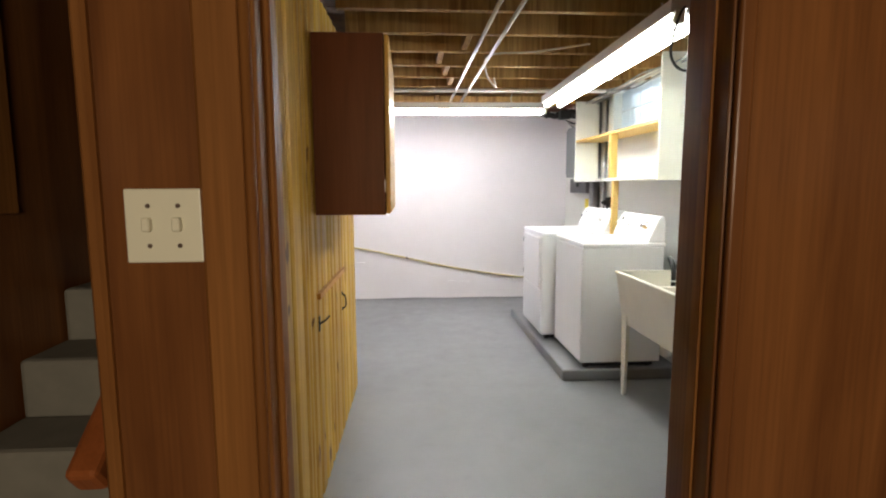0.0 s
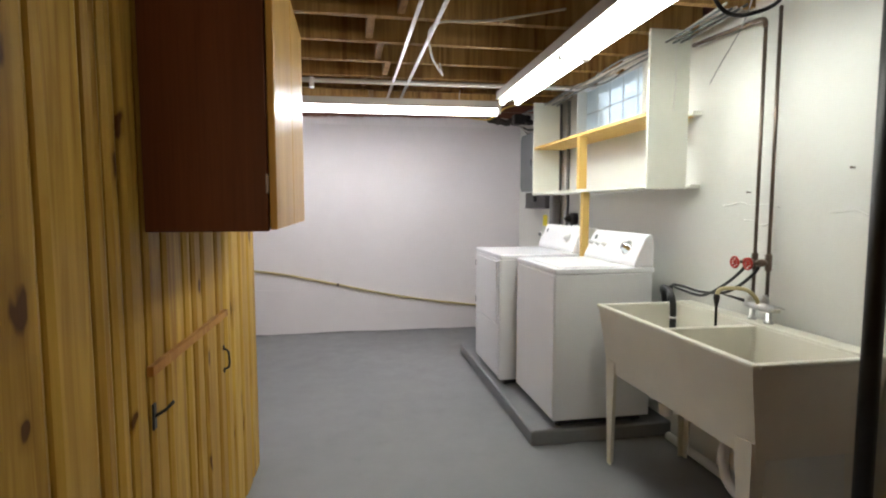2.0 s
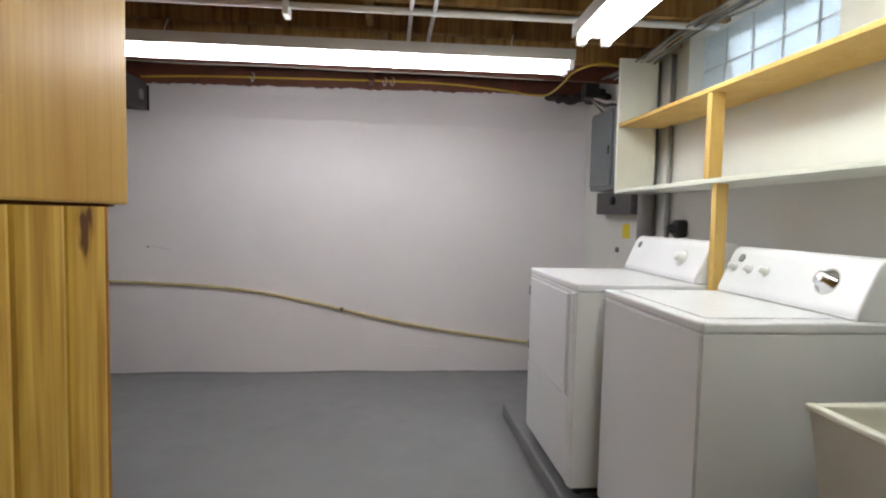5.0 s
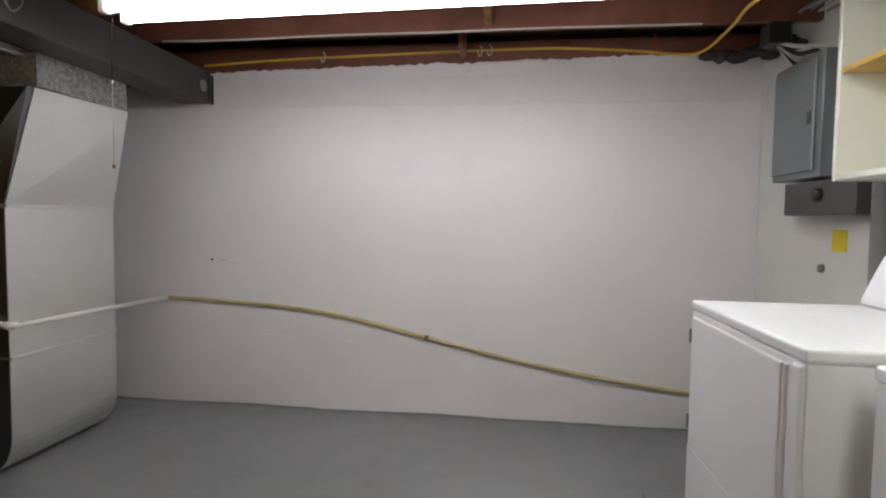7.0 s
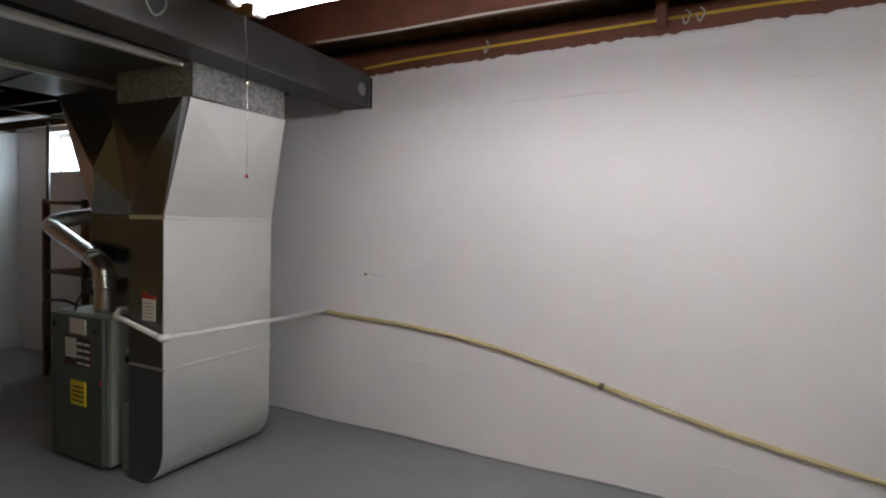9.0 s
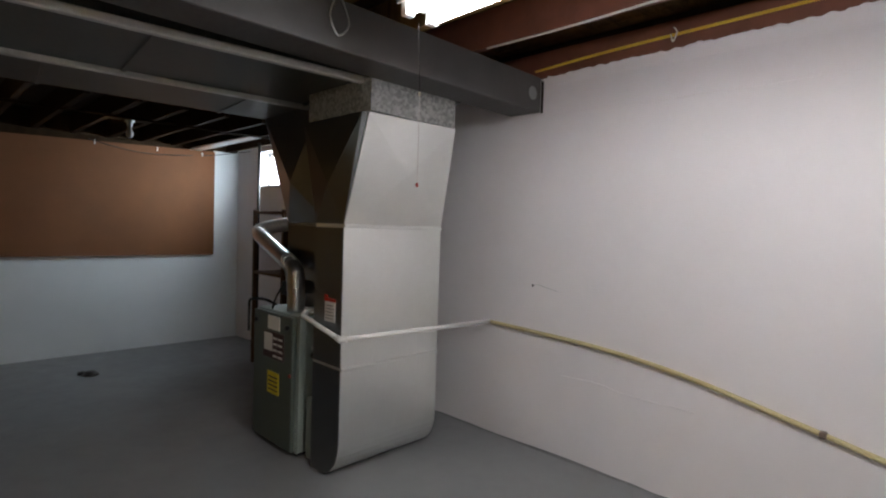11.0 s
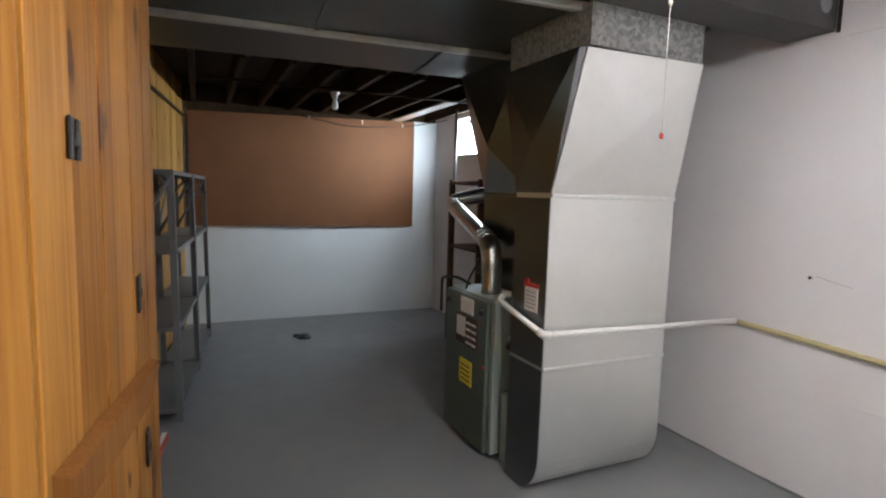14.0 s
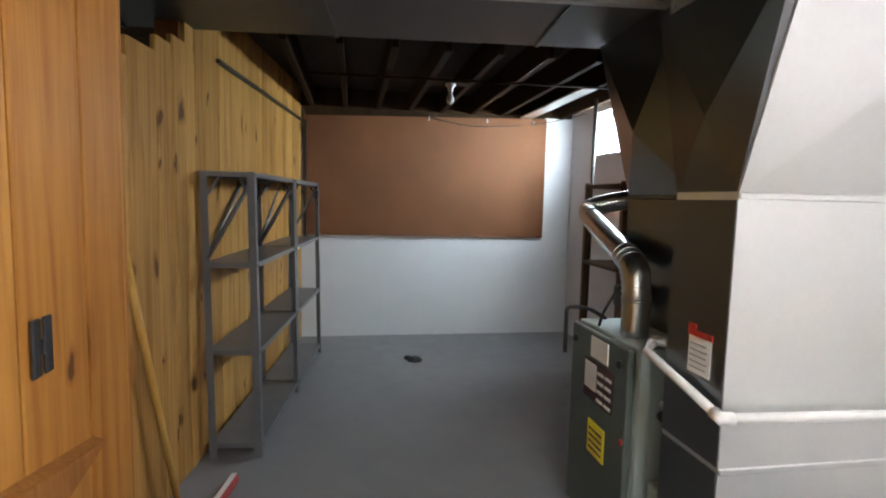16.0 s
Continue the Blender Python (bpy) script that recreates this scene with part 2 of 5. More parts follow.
M["insulation"] = painted("dark_insulation", (0.05, 0.04, 0.038), 0.95, 0.4, 20, 90, 0.8)
M["riser"] = painted("grey_riser", (0.22, 0.215, 0.21), 0.5, 0.2, 4, 50, 0.1, 0.2)
M["lamp_metal"] = painted("lamp_channel", (0.55, 0.53, 0.52), 0.4, 0.06)
M["fixture"] = painted("white_fixture", (0.75, 0.75, 0.74), 0.35, 0.04)


def tube_glow(name, share, tint):
    g = Graph(name)
    return g.done((0.9, 0.9, 0.9), 0.3, 0.0, Emission_Color=(*tint, 1), Emission_Strength=TUBE_POWER * share)


M["glow"] = tube_glow("bright_tube_glow", 1.04, (0.965, 0.965, 1.0))
M["glow_dim"] = tube_glow("older_tube_glow", 0.72, (0.95, 1.0, 0.92))


def glass_block_mat():
    g = Graph("glass_block")
    co = g.coords()
    n = g.noise(co, 22.0, 2, 0.5, 2.5)
    g.bump(n, 1.0, 0.012)
    return g.done((0.88, 0.94, 0.98), 0.32, 0.0, Transmission_Weight=0.9, IOR=1.05)


def pane_glass():
    g = Graph("pane_glass")
    return g.done((0.9, 0.95, 0.97), 0.05, 0.0, Transmission_Weight=1.0, IOR=1.05)


M["block"] = glass_block_mat()
M["pane"] = pane_glass()


def outdoor_mat():
    g = Graph("outdoor_glow")
    co = g.coords()
    c = g.ramp(g.noise(co, 5.0, 5), [(0.35, (0.32, 0.44, 0.62)), (0.6, (0.72, 0.86, 1.0))])
    g.put(g.bsdf, "Emission Color", c)
    return g.done((0.1, 0.1, 0.1), 1.0, 0.0, Emission_Strength=0.95)


M["outdoor"] = outdoor_mat()

# ---- mesh helpers ----


def B():
    return bmesh.new()


def bx(bm, x0, x1, y0, y1, z0, z1, bevel=0.0, seg=1):
    r = bmesh.ops.create_cube(bm, size=1.0)
    vs = r["verts"]
    for v in vs:
        v.co = Vector(((x0 + x1) / 2 + v.co.x * (x1 - x0), (y0 + y1) / 2 + v.co.y * (y1 - y0), (z0 + z1) / 2 + v.co.z * (z1 - z0)))
    if bevel:
        es = list({e for v in vs for e in v.link_edges})
        bmesh.ops.bevel(bm, geom=es, offset=bevel, segments=seg, profile=0.5, affect="EDGES")
    return bm


def hexa(bm, bottom, top):
    """A solid between two four-cornered rings."""
    a = [bm.verts.new(p) for p in bottom]
    b = [bm.verts.new(p) for p in top]
    bm.faces.new(a[::-1])
    bm.faces.new(b)
    for i in range(4):
        j = (i + 1) % 4
        bm.faces.new((a[i], a[j], b[j], b[i]))
    return bm


def prism(bm, outline, z0, z1):
    """A plan outline (counter-clockwise) pulled up from z0 to z1."""
    a = [bm.verts.new((x, y, z0)) for x, y in outline]
    b = [bm.verts.new((x, y, z1)) for x, y in outline]
    bm.faces.new(a[::-1])
    bm.faces.new(b)
    n = len(outline)
    for i in range(n):
        j = (i + 1) % n
        bm.faces.new((a[i], a[j], b[j], b[i]))
    return bm


def smooth_path(pts, n=6):
    """Catmull-Rom through the points."""
    p = [Vector(q) for q in pts]
    p = [2 * p[0] - p[1]] + p + [2 * p[-1] - p[-2]]
    out = []
    for i in range(1, len(p) - 2):
        for k in range(n):
            t = k / n
            a, b, c, d = p[i - 1 : i + 3]
            out.append(0.5 * (2 * b + (c - a) * t + (2 * a - 5 * b + 4 * c - d) * t * t + (3 * b - a - 3 * c + d) * t**3))
    return out + [p[-2]]


def tube(bm, pts, r, sides=10, cap=True):
    pts = [Vector(p) for p in pts]
    rings = []
    up = None
    for i, p in enumerate(pts):
        d = (pts[min(i + 1, len(pts) - 1)] - pts[max(i - 1, 0)]).normalized()
        if up is None:
            up = Vector((0, 0, 1)) if abs(d.z) < 0.9 else Vector((1, 0, 0))
        s = d.cross(up).normalized()
        up = s.cross(d).normalized()
        rr = r[i] if isinstance(r, (list, tuple)) else r
        rings.append([bm.verts.new(p + rr * (math.cos(a) * s + math.sin(a) * up)) for a in [2 * math.pi * k / sides for k in range(sides)]])
    for a, b in zip(rings, rings[1:]):
        for k in range(sides):
            f = bm.faces.new((a[k], a[(k + 1) % sides], b[(k + 1) % sides], b[k]))
            f.smooth = True
    if cap:
        bm.faces.new(rings[0][::-1])
        bm.faces.new(rings[-1])
    return bm


def lathe(bm, axis_a, axis_b, profile, sides=16):
    """Rings of (distance along, radius) round the line from a to b."""
    a, b = Vector(axis_a), Vector(axis_b)
    d = (b - a).normalized()
    return tube(bm, [a + d * s for s, _ in profile], [max(r, 0.0004) for _, r in profile], sides)


def obj(name, bm, material, parent=None):
    bmesh.ops.recalc_face_normals(bm, faces=bm.faces)
    me = bpy.data.meshes.new(name)
    bm.to_mesh(me)
    bm.free()
    me.materials.append(material)
    ob = new(name, me)
    if parent:
        ob.parent = parent
        if parent.data is None:
            ob.matrix_parent_inverse = Matrix.Translation(-parent.location)
    return ob


def part(name, bm, material, parent, label=""):
    ob = obj(name, bm, material, parent)
    return tagged(ob, label) if label else ob


def thing(name, label, category, group="", at=(0, 0, 0)):
    ob = tagged(new(name), label, category, group)
    ob.location = at
    return ob


def solid(name, bm, material, label, category="", kind="structure"):
    return tagged(obj(name, bm, material), label, category, "", kind)

# ---- the large structure ----
NY, EX, WX = 8.18, 2.26, -5.36  # inner faces of the north, east and west walls
TOP = 2.25  # top of the block walls
TOP_E = 2.35  # top of the east wall
JB, JT = 2.27, 2.46  # joist bottom and top
PX = -0.084  # face of the pine closet towards the laundry


def closet_x(y):
    """The pine closet's laundry face runs a little askew."""
    return PX - 0.019 * (5.334 - y)


CORNER = [(PX, 5.334), (-0.60, 5.545), (-1.57, 5.61)]  # its clipped north corner
SE, SW = (-1.574, 5.18), (WX, 5.605)  # ends of the pine wall behind the rack
WB = 2.105  # joist bottom in the west bay

solid("floor", bx(B(), WX - 0.3, EX + 0.3, -1.0, NY + 0.3, -0.12, 0.0), M["floor"], "grey painted concrete basement floor", "floor")

bm = B()
w0, w1, wz0, wz1 = -4.83, -3.95, 1.70, 2.09  # north window
bx(bm, WX - 0.3, w0, NY, NY + 0.28, 0, TOP)
bx(bm, w1, EX + 0.3, NY, NY + 0.28, 0, TOP)
bx(bm, w0, w1, NY, NY + 0.28, 0, wz0)
bx(bm, w0, w1, NY, NY + 0.28, wz1, TOP)
solid("wall_north", bm, M["wall_n"], "white painted block foundation wall with scuffs", "wall")

bm = B()
e0, e1, ez0, ez1 = 5.70, 6.69, 1.92, 2.295  # glass-block window
bx(bm, EX, EX + 0.28, 2.5, e0, 0, TOP_E)
bx(bm, EX, EX + 0.28, e1, NY, 0, TOP_E)
bx(bm, EX, EX + 0.28, e0, e1, 0, ez0)
bx(bm, EX, EX + 0.28, e0, e1, ez1, TOP_E)
solid("wall_east", bm, M["wall_e"], "cream painted block wall behind the laundry", "wall")
solid("wall_west", bx(B(), WX - 0.28, WX, 5.2, NY, 0, TOP), M["wall_w"], "white painted block wall lit by a window", "wall")

# sill and rim above the block walls
solid("sill_north", bx(B(), WX - 0.28, EX + 0.28, NY - 0.012, NY + 0.28, TOP, 2.405, 0.004), M["sill"], "red-brown timber sill plate on the north wall", "sill")
# near-black rim stands for the shade in the gap above the sill
solid("rim_north", bx(B(), WX - 0.28, EX + 0.28, NY + 0.06, NY + 0.28, 2.406, JT + 0.002), M["shade_boards"], "rim joist above the wall, coloured dark for the shaded gap", "rim joist")
solid("sill_east", bx(B(), EX + 0.03, EX + 0.28, 2.5, NY - 0.02, TOP_E, JT), M["sill"], "timber rim above the east wall", "rim joist")
solid("sill_west", bx(B(), WX - 0.28, WX - 0.03, 5.2, NY - 0.02, TOP, JT), M["sill"], "timber rim above the west wall", "rim joist")

# ceiling: subfloor boards in one mesh
bm = B()
y = 2.55
while y < NY + 0.2:
    bx(bm, WX - 0.3, EX + 0.3, y + 0.003, y + 0.137, JT + 0.004, JT + 0.03)
    y += 0.14
bx(bm, WX - 0.3, EX + 0.3, -1.0, NY + 0.3, JT + 0.034, JT + 0.06)
solid("ceiling", bm, M["subfloor"], "dark board subfloor over open joists", "ceiling")

# joists run east to west; the west bay has closer, lower ones
for i in range(13):
    y = 2.73 + 0.4064 * i
    tagged(obj("joist", bx(B(), -3.24 if y > 5.6 else -0.05, EX + 0.02, y - 0.02, y + 0.02, JB, JT, 0.002), M["sill"] if y > 7.3 else M["joist"]), "rough brown floor joist overhead", "joist", "open floor joists", "structure")
    if 4.5 < y < 7.4:
        x = 0.50 + 0.07 * (i % 3)
        tagged(obj("blocking", bx(B(), x, x + 0.038, y + 0.021, y + 0.385, JB + 0.012, JT - 0.01, 0.002), M["joist"]), "short timber blocking between joists", "blocking", "joist blocking", "structure")
# the bay's shade is put into the colour of its joists and boards
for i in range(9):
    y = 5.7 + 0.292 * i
    tagged(obj("joist", bx(B(), WX - 0.02, -3.30, y - 0.019, y + 0.019, WB, WB + 0.17, 0.002), M["joist_dim"]), "narrow joist over the west bay, darkened in colour for its dimness", "joist", "west bay joists", "structure")
solid("ceiling_west", bx(B(), WX - 0.02, -3.27, 5.1, NY - 0.03, WB + 0.172, WB + 0.19), M["shade_boards"], "boards over the west bay, darkened in colour for its dimness", "ceiling")

# partition with the doorway
DX0, DX1, DY0, DY1 = 0.06, 0.814, 2.50, 2.62
bm = B()
bx(bm, -0.19, DX0 - 0.02, DY0, DY1, 0, JB)
bx(bm, DX1 + 0.02, EX + 0.02, DY0, DY1, 0, JB)
bx(bm, DX0 - 0.02, DX1 + 0.02, DY0, DY1, 2.06, JB)
partition = solid("wall_partition", bm, M["ply"], "dark stained plywood partition wall", "wall")
for x0, x1 in ((DX0 - 0.02, DX0), (DX1, DX1 + 0.02)):
    part("jamb", bx(B(), x0, x1, DY0 - 0.012, DY1 + 0.012, 0, 2.06, 0.004, 2), M["trim"] if x0 < 0.3 else M["ply"], partition, "stained door jamb")
part("head_jamb", bx(B(), DX0 - 0.02, DX1 + 0.02, DY0 - 0.012, DY1 + 0.012, 2.04, 2.06), M["trim"], partition)
part("casing", bx(B(), DX0 - 0.095, DX0 - 0.02, DY0 - 0.018, DY0 - 0.002, 0, 2.1, 0.006), M["trim"], partition, "stained door casing")
part("casing", bx(B(), DX1 + 0.004, DX1 + 0.034, DY0 - 0.026, DY0 - 0.0125, 0, 2.1, 0.006, 3), M["ply"], partition, "dark stained rounded door casing")
part("stop", bx(B(), DX1 - 0.006, DX1 - 0.0005, DY0 + 0.03, DY0 + 0.06, 0, 2.04, 0.002, 3), M["trim"], partition)
part("bead", tube(B(), [(DX0 - 0.014, DY0 - 0.02, 0.0), (DX0 - 0.014, DY0 - 0.02, 1.0), (DX0 - 0.014, DY0 - 0.02, 2.04)], 0.009, 10), M["trim"], partition, "rounded stained bead")
part("stop", bx(B(), DX0 + 0.0, DX0 + 0.012, DY0 + 0.03, DY0 + 0.06, 0, 2.04, 0.004), M["trim"], partition)
part("corner_trim", bx(B(), -0.212, -0.188, DY0 - 0.014, DY1 + 0.02, 0, JB, 0.006), M["trim"], partition, "lighter stained corner trim")

# dark finished room behind the start of the walk
bm = B()
bx(bm, -1.6, EX + 0.1, -1.0, -0.9, 0, JB)
solid("wall_south", bm, M["ply"], "dark stained plywood panelling", "wall")
solid("wall_southeast", bx(B(), EX, EX + 0.1, -0.9, DY0, 0, JB), M["ply"], "dark stained plywood panelling", "wall")
solid("wall_stairs", bx(B(), -1.12, -1.0, -0.9, 5.15, 0, JT), M["ply"], "dark panelling beside the carpeted stairs", "wall")
solid("ceiling_south", bx(B(), -1.4, EX, -0.9, DY0 - 0.02, JB, JB + 0.03), M["subfloor"], "dark flat ceiling of the finished room", "ceiling")

# pine closet: core walls, planks added at the end of the file
bm = B()
prism(bm, [(closet_x(DY1) - 0.1, DY1 + 0.002), (closet_x(DY1) - 0.022, DY1 + 0.002), (PX - 0.022, 5.32), (PX - 0.12, 5.25)], 0, JB)
closet = solid("wall_closet", bm, M["ply"], "knotty pine plank closet wall", "wall")
bm = B()
(ax, ay), (bx_, by_), (cx, cy) = CORNER
prism(bm, [(ax - 0.02, ay - 0.025), (bx_ - 0.005, by_ - 0.025), (cx, cy - 0.025), (cx, 5.07), (-0.2, 5.07)][::1], 0, JB)
closet_n = solid("wall_closet_north", bm, M["ply"], "orange pine closet front with cupboard doors", "wall")
MID = (-2.93, SE[1] + (SW[1] - SE[1]) * (-2.93 - SE[0]) / (SW[0] - SE[0]))
bm = prism(B(), [(SE[0], SE[1] - 0.12), (SE[0], SE[1] - 0.022), (MID[0], MID[1] - 0.022), (MID[0], MID[1] - 0.12)], 0, 1.6)
prism(bm, [(MID[0] - 0.001, MID[1] - 0.12), (MID[0] - 0.001, MID[1] - 0.022), (SW[0], SW[1] - 0.022), (SW[0], SW[1] - 0.12)], 0, JB)
wall_s = solid("wall_pine", bm, M["ply"], "knotty pine plank wall behind the rack", "wall")

# windows
win = tagged(new("window_north"), "basement window with white frame and two panes", "window", "", "structure")
bm = B()
for z0, z1 in ((wz0, wz0 + 0.04), (wz1 - 0.04, wz1)):
    bx(bm, w0, w1, NY + 0.1, NY + 0.15, z0, z1)
for x in (w0, (w0 + w1) / 2 - 0.02, w1 - 0.04):
    bx(bm, x, x + 0.04, NY + 0.1, NY + 0.15, wz0 + 0.04, wz1 - 0.04)
part("window_frame", bm, M["fixture"], win)
part("window_sill", bx(B(), w0, w1, NY - 0.03, NY + 0.1, wz0 - 0.002, wz0 + 0.02), M["wall_w"], win)
for x0, x1 in ((w0 + 0.04, (w0 + w1) / 2 - 0.02), ((w0 + w1) / 2 + 0.02, w1 - 0.04)):
    p = part("pane", bx(B(), x0, x1, NY + 0.12, NY + 0.125, wz0 + 0.04, wz1 - 0.04), M["pane"], win)
    p.visible_shadow = False
solid("backdrop_north", bx(B(), w0 - 1, w1 + 1, NY + 0.7, NY + 0.71, 1.2, 3.2), M["outdoor"], "bright daylight outside the window", "backdrop")

win = tagged(new("window_east"), "glass-block basement window above the shelves", "window", "", "structure")
n = 5
bw = (e1 - e0) / n
for i in range(n):
    for k in range(2):
        bh = (ez1 - ez0) / 2
        b = part("glass_block", bx(B(), EX + 0.08, EX + 0.1, e0 + i * bw + 0.006, e0 + (i + 1) * bw - 0.006, ez0 + k * bh + 0.006, ez0 + (k + 1) * bh - 0.006, 0.006, 2), M["block"], win)
        b.visible_shadow = False
bm = B()
for i in range(1, n):
    bx(bm, EX + 0.085, EX + 0.097, e0 + i * bw - 0.004, e0 + i * bw + 0.004, ez0, ez1)
bx(bm, EX + 0.087, EX + 0.103, e0, e1, (ez0 + ez1) / 2 - 0.004, (ez0 + ez1) / 2 + 0.004)
part("mortar", bm, M["fixture"], win)
solid("backdrop_east", bx(B(), EX + 0.7, EX + 0.71, e0 - 1, e1 + 1, 1.4, 3.2), M["outdoor"], "bright daylight outside the glass blocks", "backdrop")

# steel beam and the slot where it enters the north wall
solid("beam", bx(B(), -1.44, -1.22, 4.6, NY - 0.004, 2.05, 2.255, 0.004), M["beam"], "dark painted main beam under the joists", "beam")

pk = thing("beam_pocket", "beam pocket in the wall, a dark plate for its shade", "pocket", "", (-1.2, NY, 2.1))
# flat near-black plate on the wall imitates the pocket's shaded inside
part("recess", bx(B(), -1.219, -1.175, NY - 0.004, NY - 0.0005, 2.045, 2.235), M["shade_boards"], pk)
part("patch", lathe(B(), (-1.221, 8.09, 2.15), (-1.2, 8.09, 2.15), [(0, 0.04), (0.003, 0.04), (0.005, 0.03)], 14), M["concrete"], pk, "pale plaster patch")

# ---- laundry: slab, machines, tub ----
solid("slab", bx(B(), 1.392, EX - 0.002, 5.26, 7.2, 0.0005, 0.088, 0.012, 2), M["floor"], "raised grey concrete slab under the machines", "slab")


def console(parent, x, xb, y0, y1, z, knobs, dial):
    """The sloped control panel along the back of a machine; the face looks west."""
    bm = B()
    prof = [(x, z), (x + 0.004, z + 0.024), (x + 0.068, z + 0.165), (x + 0.085, z + 0.184), (x + 0.105, z + 0.188), (xb - 0.01, z + 0.175), (xb, z + 0.14), (xb, z)]
    a = [bm.verts.new((px, y0, pz)) for px, pz in prof]
    b = [bm.verts.new((px, y1, pz)) for px, pz in prof]
    bm.faces.new(a)
    bm.faces.new(b[::-1])
    for i in range(len(prof)):
        j = (i + 1) % len(prof)
        bm.faces.new((a[i], b[i], b[j], a[j]))
    bmesh.ops.bevel(bm, geom=list(bm.edges), offset=0.008, segments=2, affect="EDGES", profile=0.5)
    c = part("console", bm, M["enamel_top"], parent)
    way = Vector((-0.91, 0, 0.414))
    part("trim_strip", bx(B(), x - 0.003, x + 0.006, y0 + 0.012, y1 - 0.012, z + 0.002, z + 0.008, 0.002), M["conduit"], c, "thin grey strip below the controls")
    p = Vector((x + 0.058, y1 - 0.07, z + 0.142))
    part("badge", lathe(B(), p, p + way, [(-0.006, 0.018), (0.003, 0.018), (0.004, 0.012)], 16), M["grey_box"], c, "small oval badge")
    for ky, r in knobs:
        p = Vector((x + 0.04, ky, z + 0.102))
        k = part("knob", lathe(B(), p, p + way, [(-0.01, r), (0.004, r), (0.006, r * 0.8), (0.026, r * 0.72), (0.028, r * 0.3)]), M["fixture"], c, "round pale knob")
    for ky, r in knobs + dial:
        p = Vector((x + 0.04, ky, z + 0.102))
        part("bezel", lathe(B(), p, p + way, [(-0.01, r * 1.3), (-0.001, r * 1.3), (0.001, r * 1.1)], 24), M["conduit"], c)
    for ky, r in dial:
        p = Vector((x + 0.04, ky, z + 0.102))
        k = part("dial", lathe(B(), p, p + way, [(-0.01, r), (0.004, r), (0.008, r * 0.72), (0.03, r * 0.6), (0.034, r * 0.3)], 24), M["chrome"] if r > 0.04 else M["fixture"], c, "large timer dial")
    return c


def machine(name, label, x0, xb, y0, y1, z0, z1):
    t = thing(name, label, "laundry machine", "", ((x0 + xb) / 2, (y0 + y1) / 2, z0))
    part("body", bx(B(), x0 + 0.003, xb - 0.01, y0, y1, z0 + 0.046, z1 - 0.034, 0.005, 3), M["enamel"], t)
    part("top", bx(B(), x0 - 0.002, xb, y0 - 0.004, y1 + 0.004, z1 - 0.0335, z1, 0.009, 3), M["enamel_top"], t)
    # inset black block keeps the gap under the machine in shade
    part("base_pan", bx(B(), x0 + 0.045, xb - 0.05, y0 + 0.03, y1 - 0.03, z0 + 0.012, z0 + 0.0455), M["black"], t, "added black block for the shade under the machine")
    for fx in (x0 + 0.06, xb - 0.08):
        for fy in (y0 + 0.06, y1 - 0.06):
            part("foot", lathe(B(), (fx, fy, z0), (fx, fy, z0 + 0.03), [(0, 0.02), (0.008, 0.02), (0.01, 0.01), (0.03, 0.01)], 10), M["black"], t)
    return t


WZ = 0.0885
washer = machine("washing_machine", "white top-loading washing machine with control dials", 1.518, 2.12, 5.268, 5.945, WZ, 1.006)
part("lid", bx(B(), 1.56, 1.96, 5.32, 5.9, 1.0065, 1.0105, 0.0015, 1), M["enamel_top"], washer)
part("front_panel", bx(B(), 1.5165, 1.526, 5.274, 5.939, 0.142, 0.966, 0.003, 2), M["enamel"], washer)
console(washer, 1.996, 2.118, 5.275, 5.94, 1.006, [(5.89, 0.017), (5.8, 0.017), (5.71, 0.017)], [(5.43, 0.042)])
dryer = machine("clothes_dryer", "white front-loading clothes dryer with side-hinged door", 1.42, 2.16, 6.01, 6.72, WZ, 1.018)
d = part("door", bx(B(), 1.414, 1.429, 6.1, 6.7, 0.52, 0.965, 0.004, 2), M["enamel"], dryer)
part("handle", bx(B(), 1.4155, 1.429, 6.082, 6.094, 0.52, 0.965, 0.003), M["enamel_top"], d)
part("lower_panel", bx(B(), 1.4165, 1.429, 6.066, 6.715, 0.142, 0.513, 0.003, 1), M["enamel"], dryer)
part("corner_trim", bx(B(), 1.4125, 1.429, 6.014, 6.056, 0.14, 0.98, 0.007, 2), M["enamel_top"], dryer)
for hz in (0.57, 0.87):
    part("hinge", bx(B(), 1.41, 1.429, 6.702, 6.714, hz, hz + 0.05, 0.002), M["grey_box"], dryer)
console(dryer, 1.95, 2.155, 6.03, 6.72, 1.018, [], [(6.2, 0.034)])

# laundry tub
X0, X1, Y0, Y1, RZ = 1.675, 2.225, 3.975, 5.075, 0.838
tub = thing("laundry_tub", "cream plastic double-basin laundry tub on splayed legs", "sink", "", ((X0 + X1) / 2, (Y0 + Y1) / 2, 0))


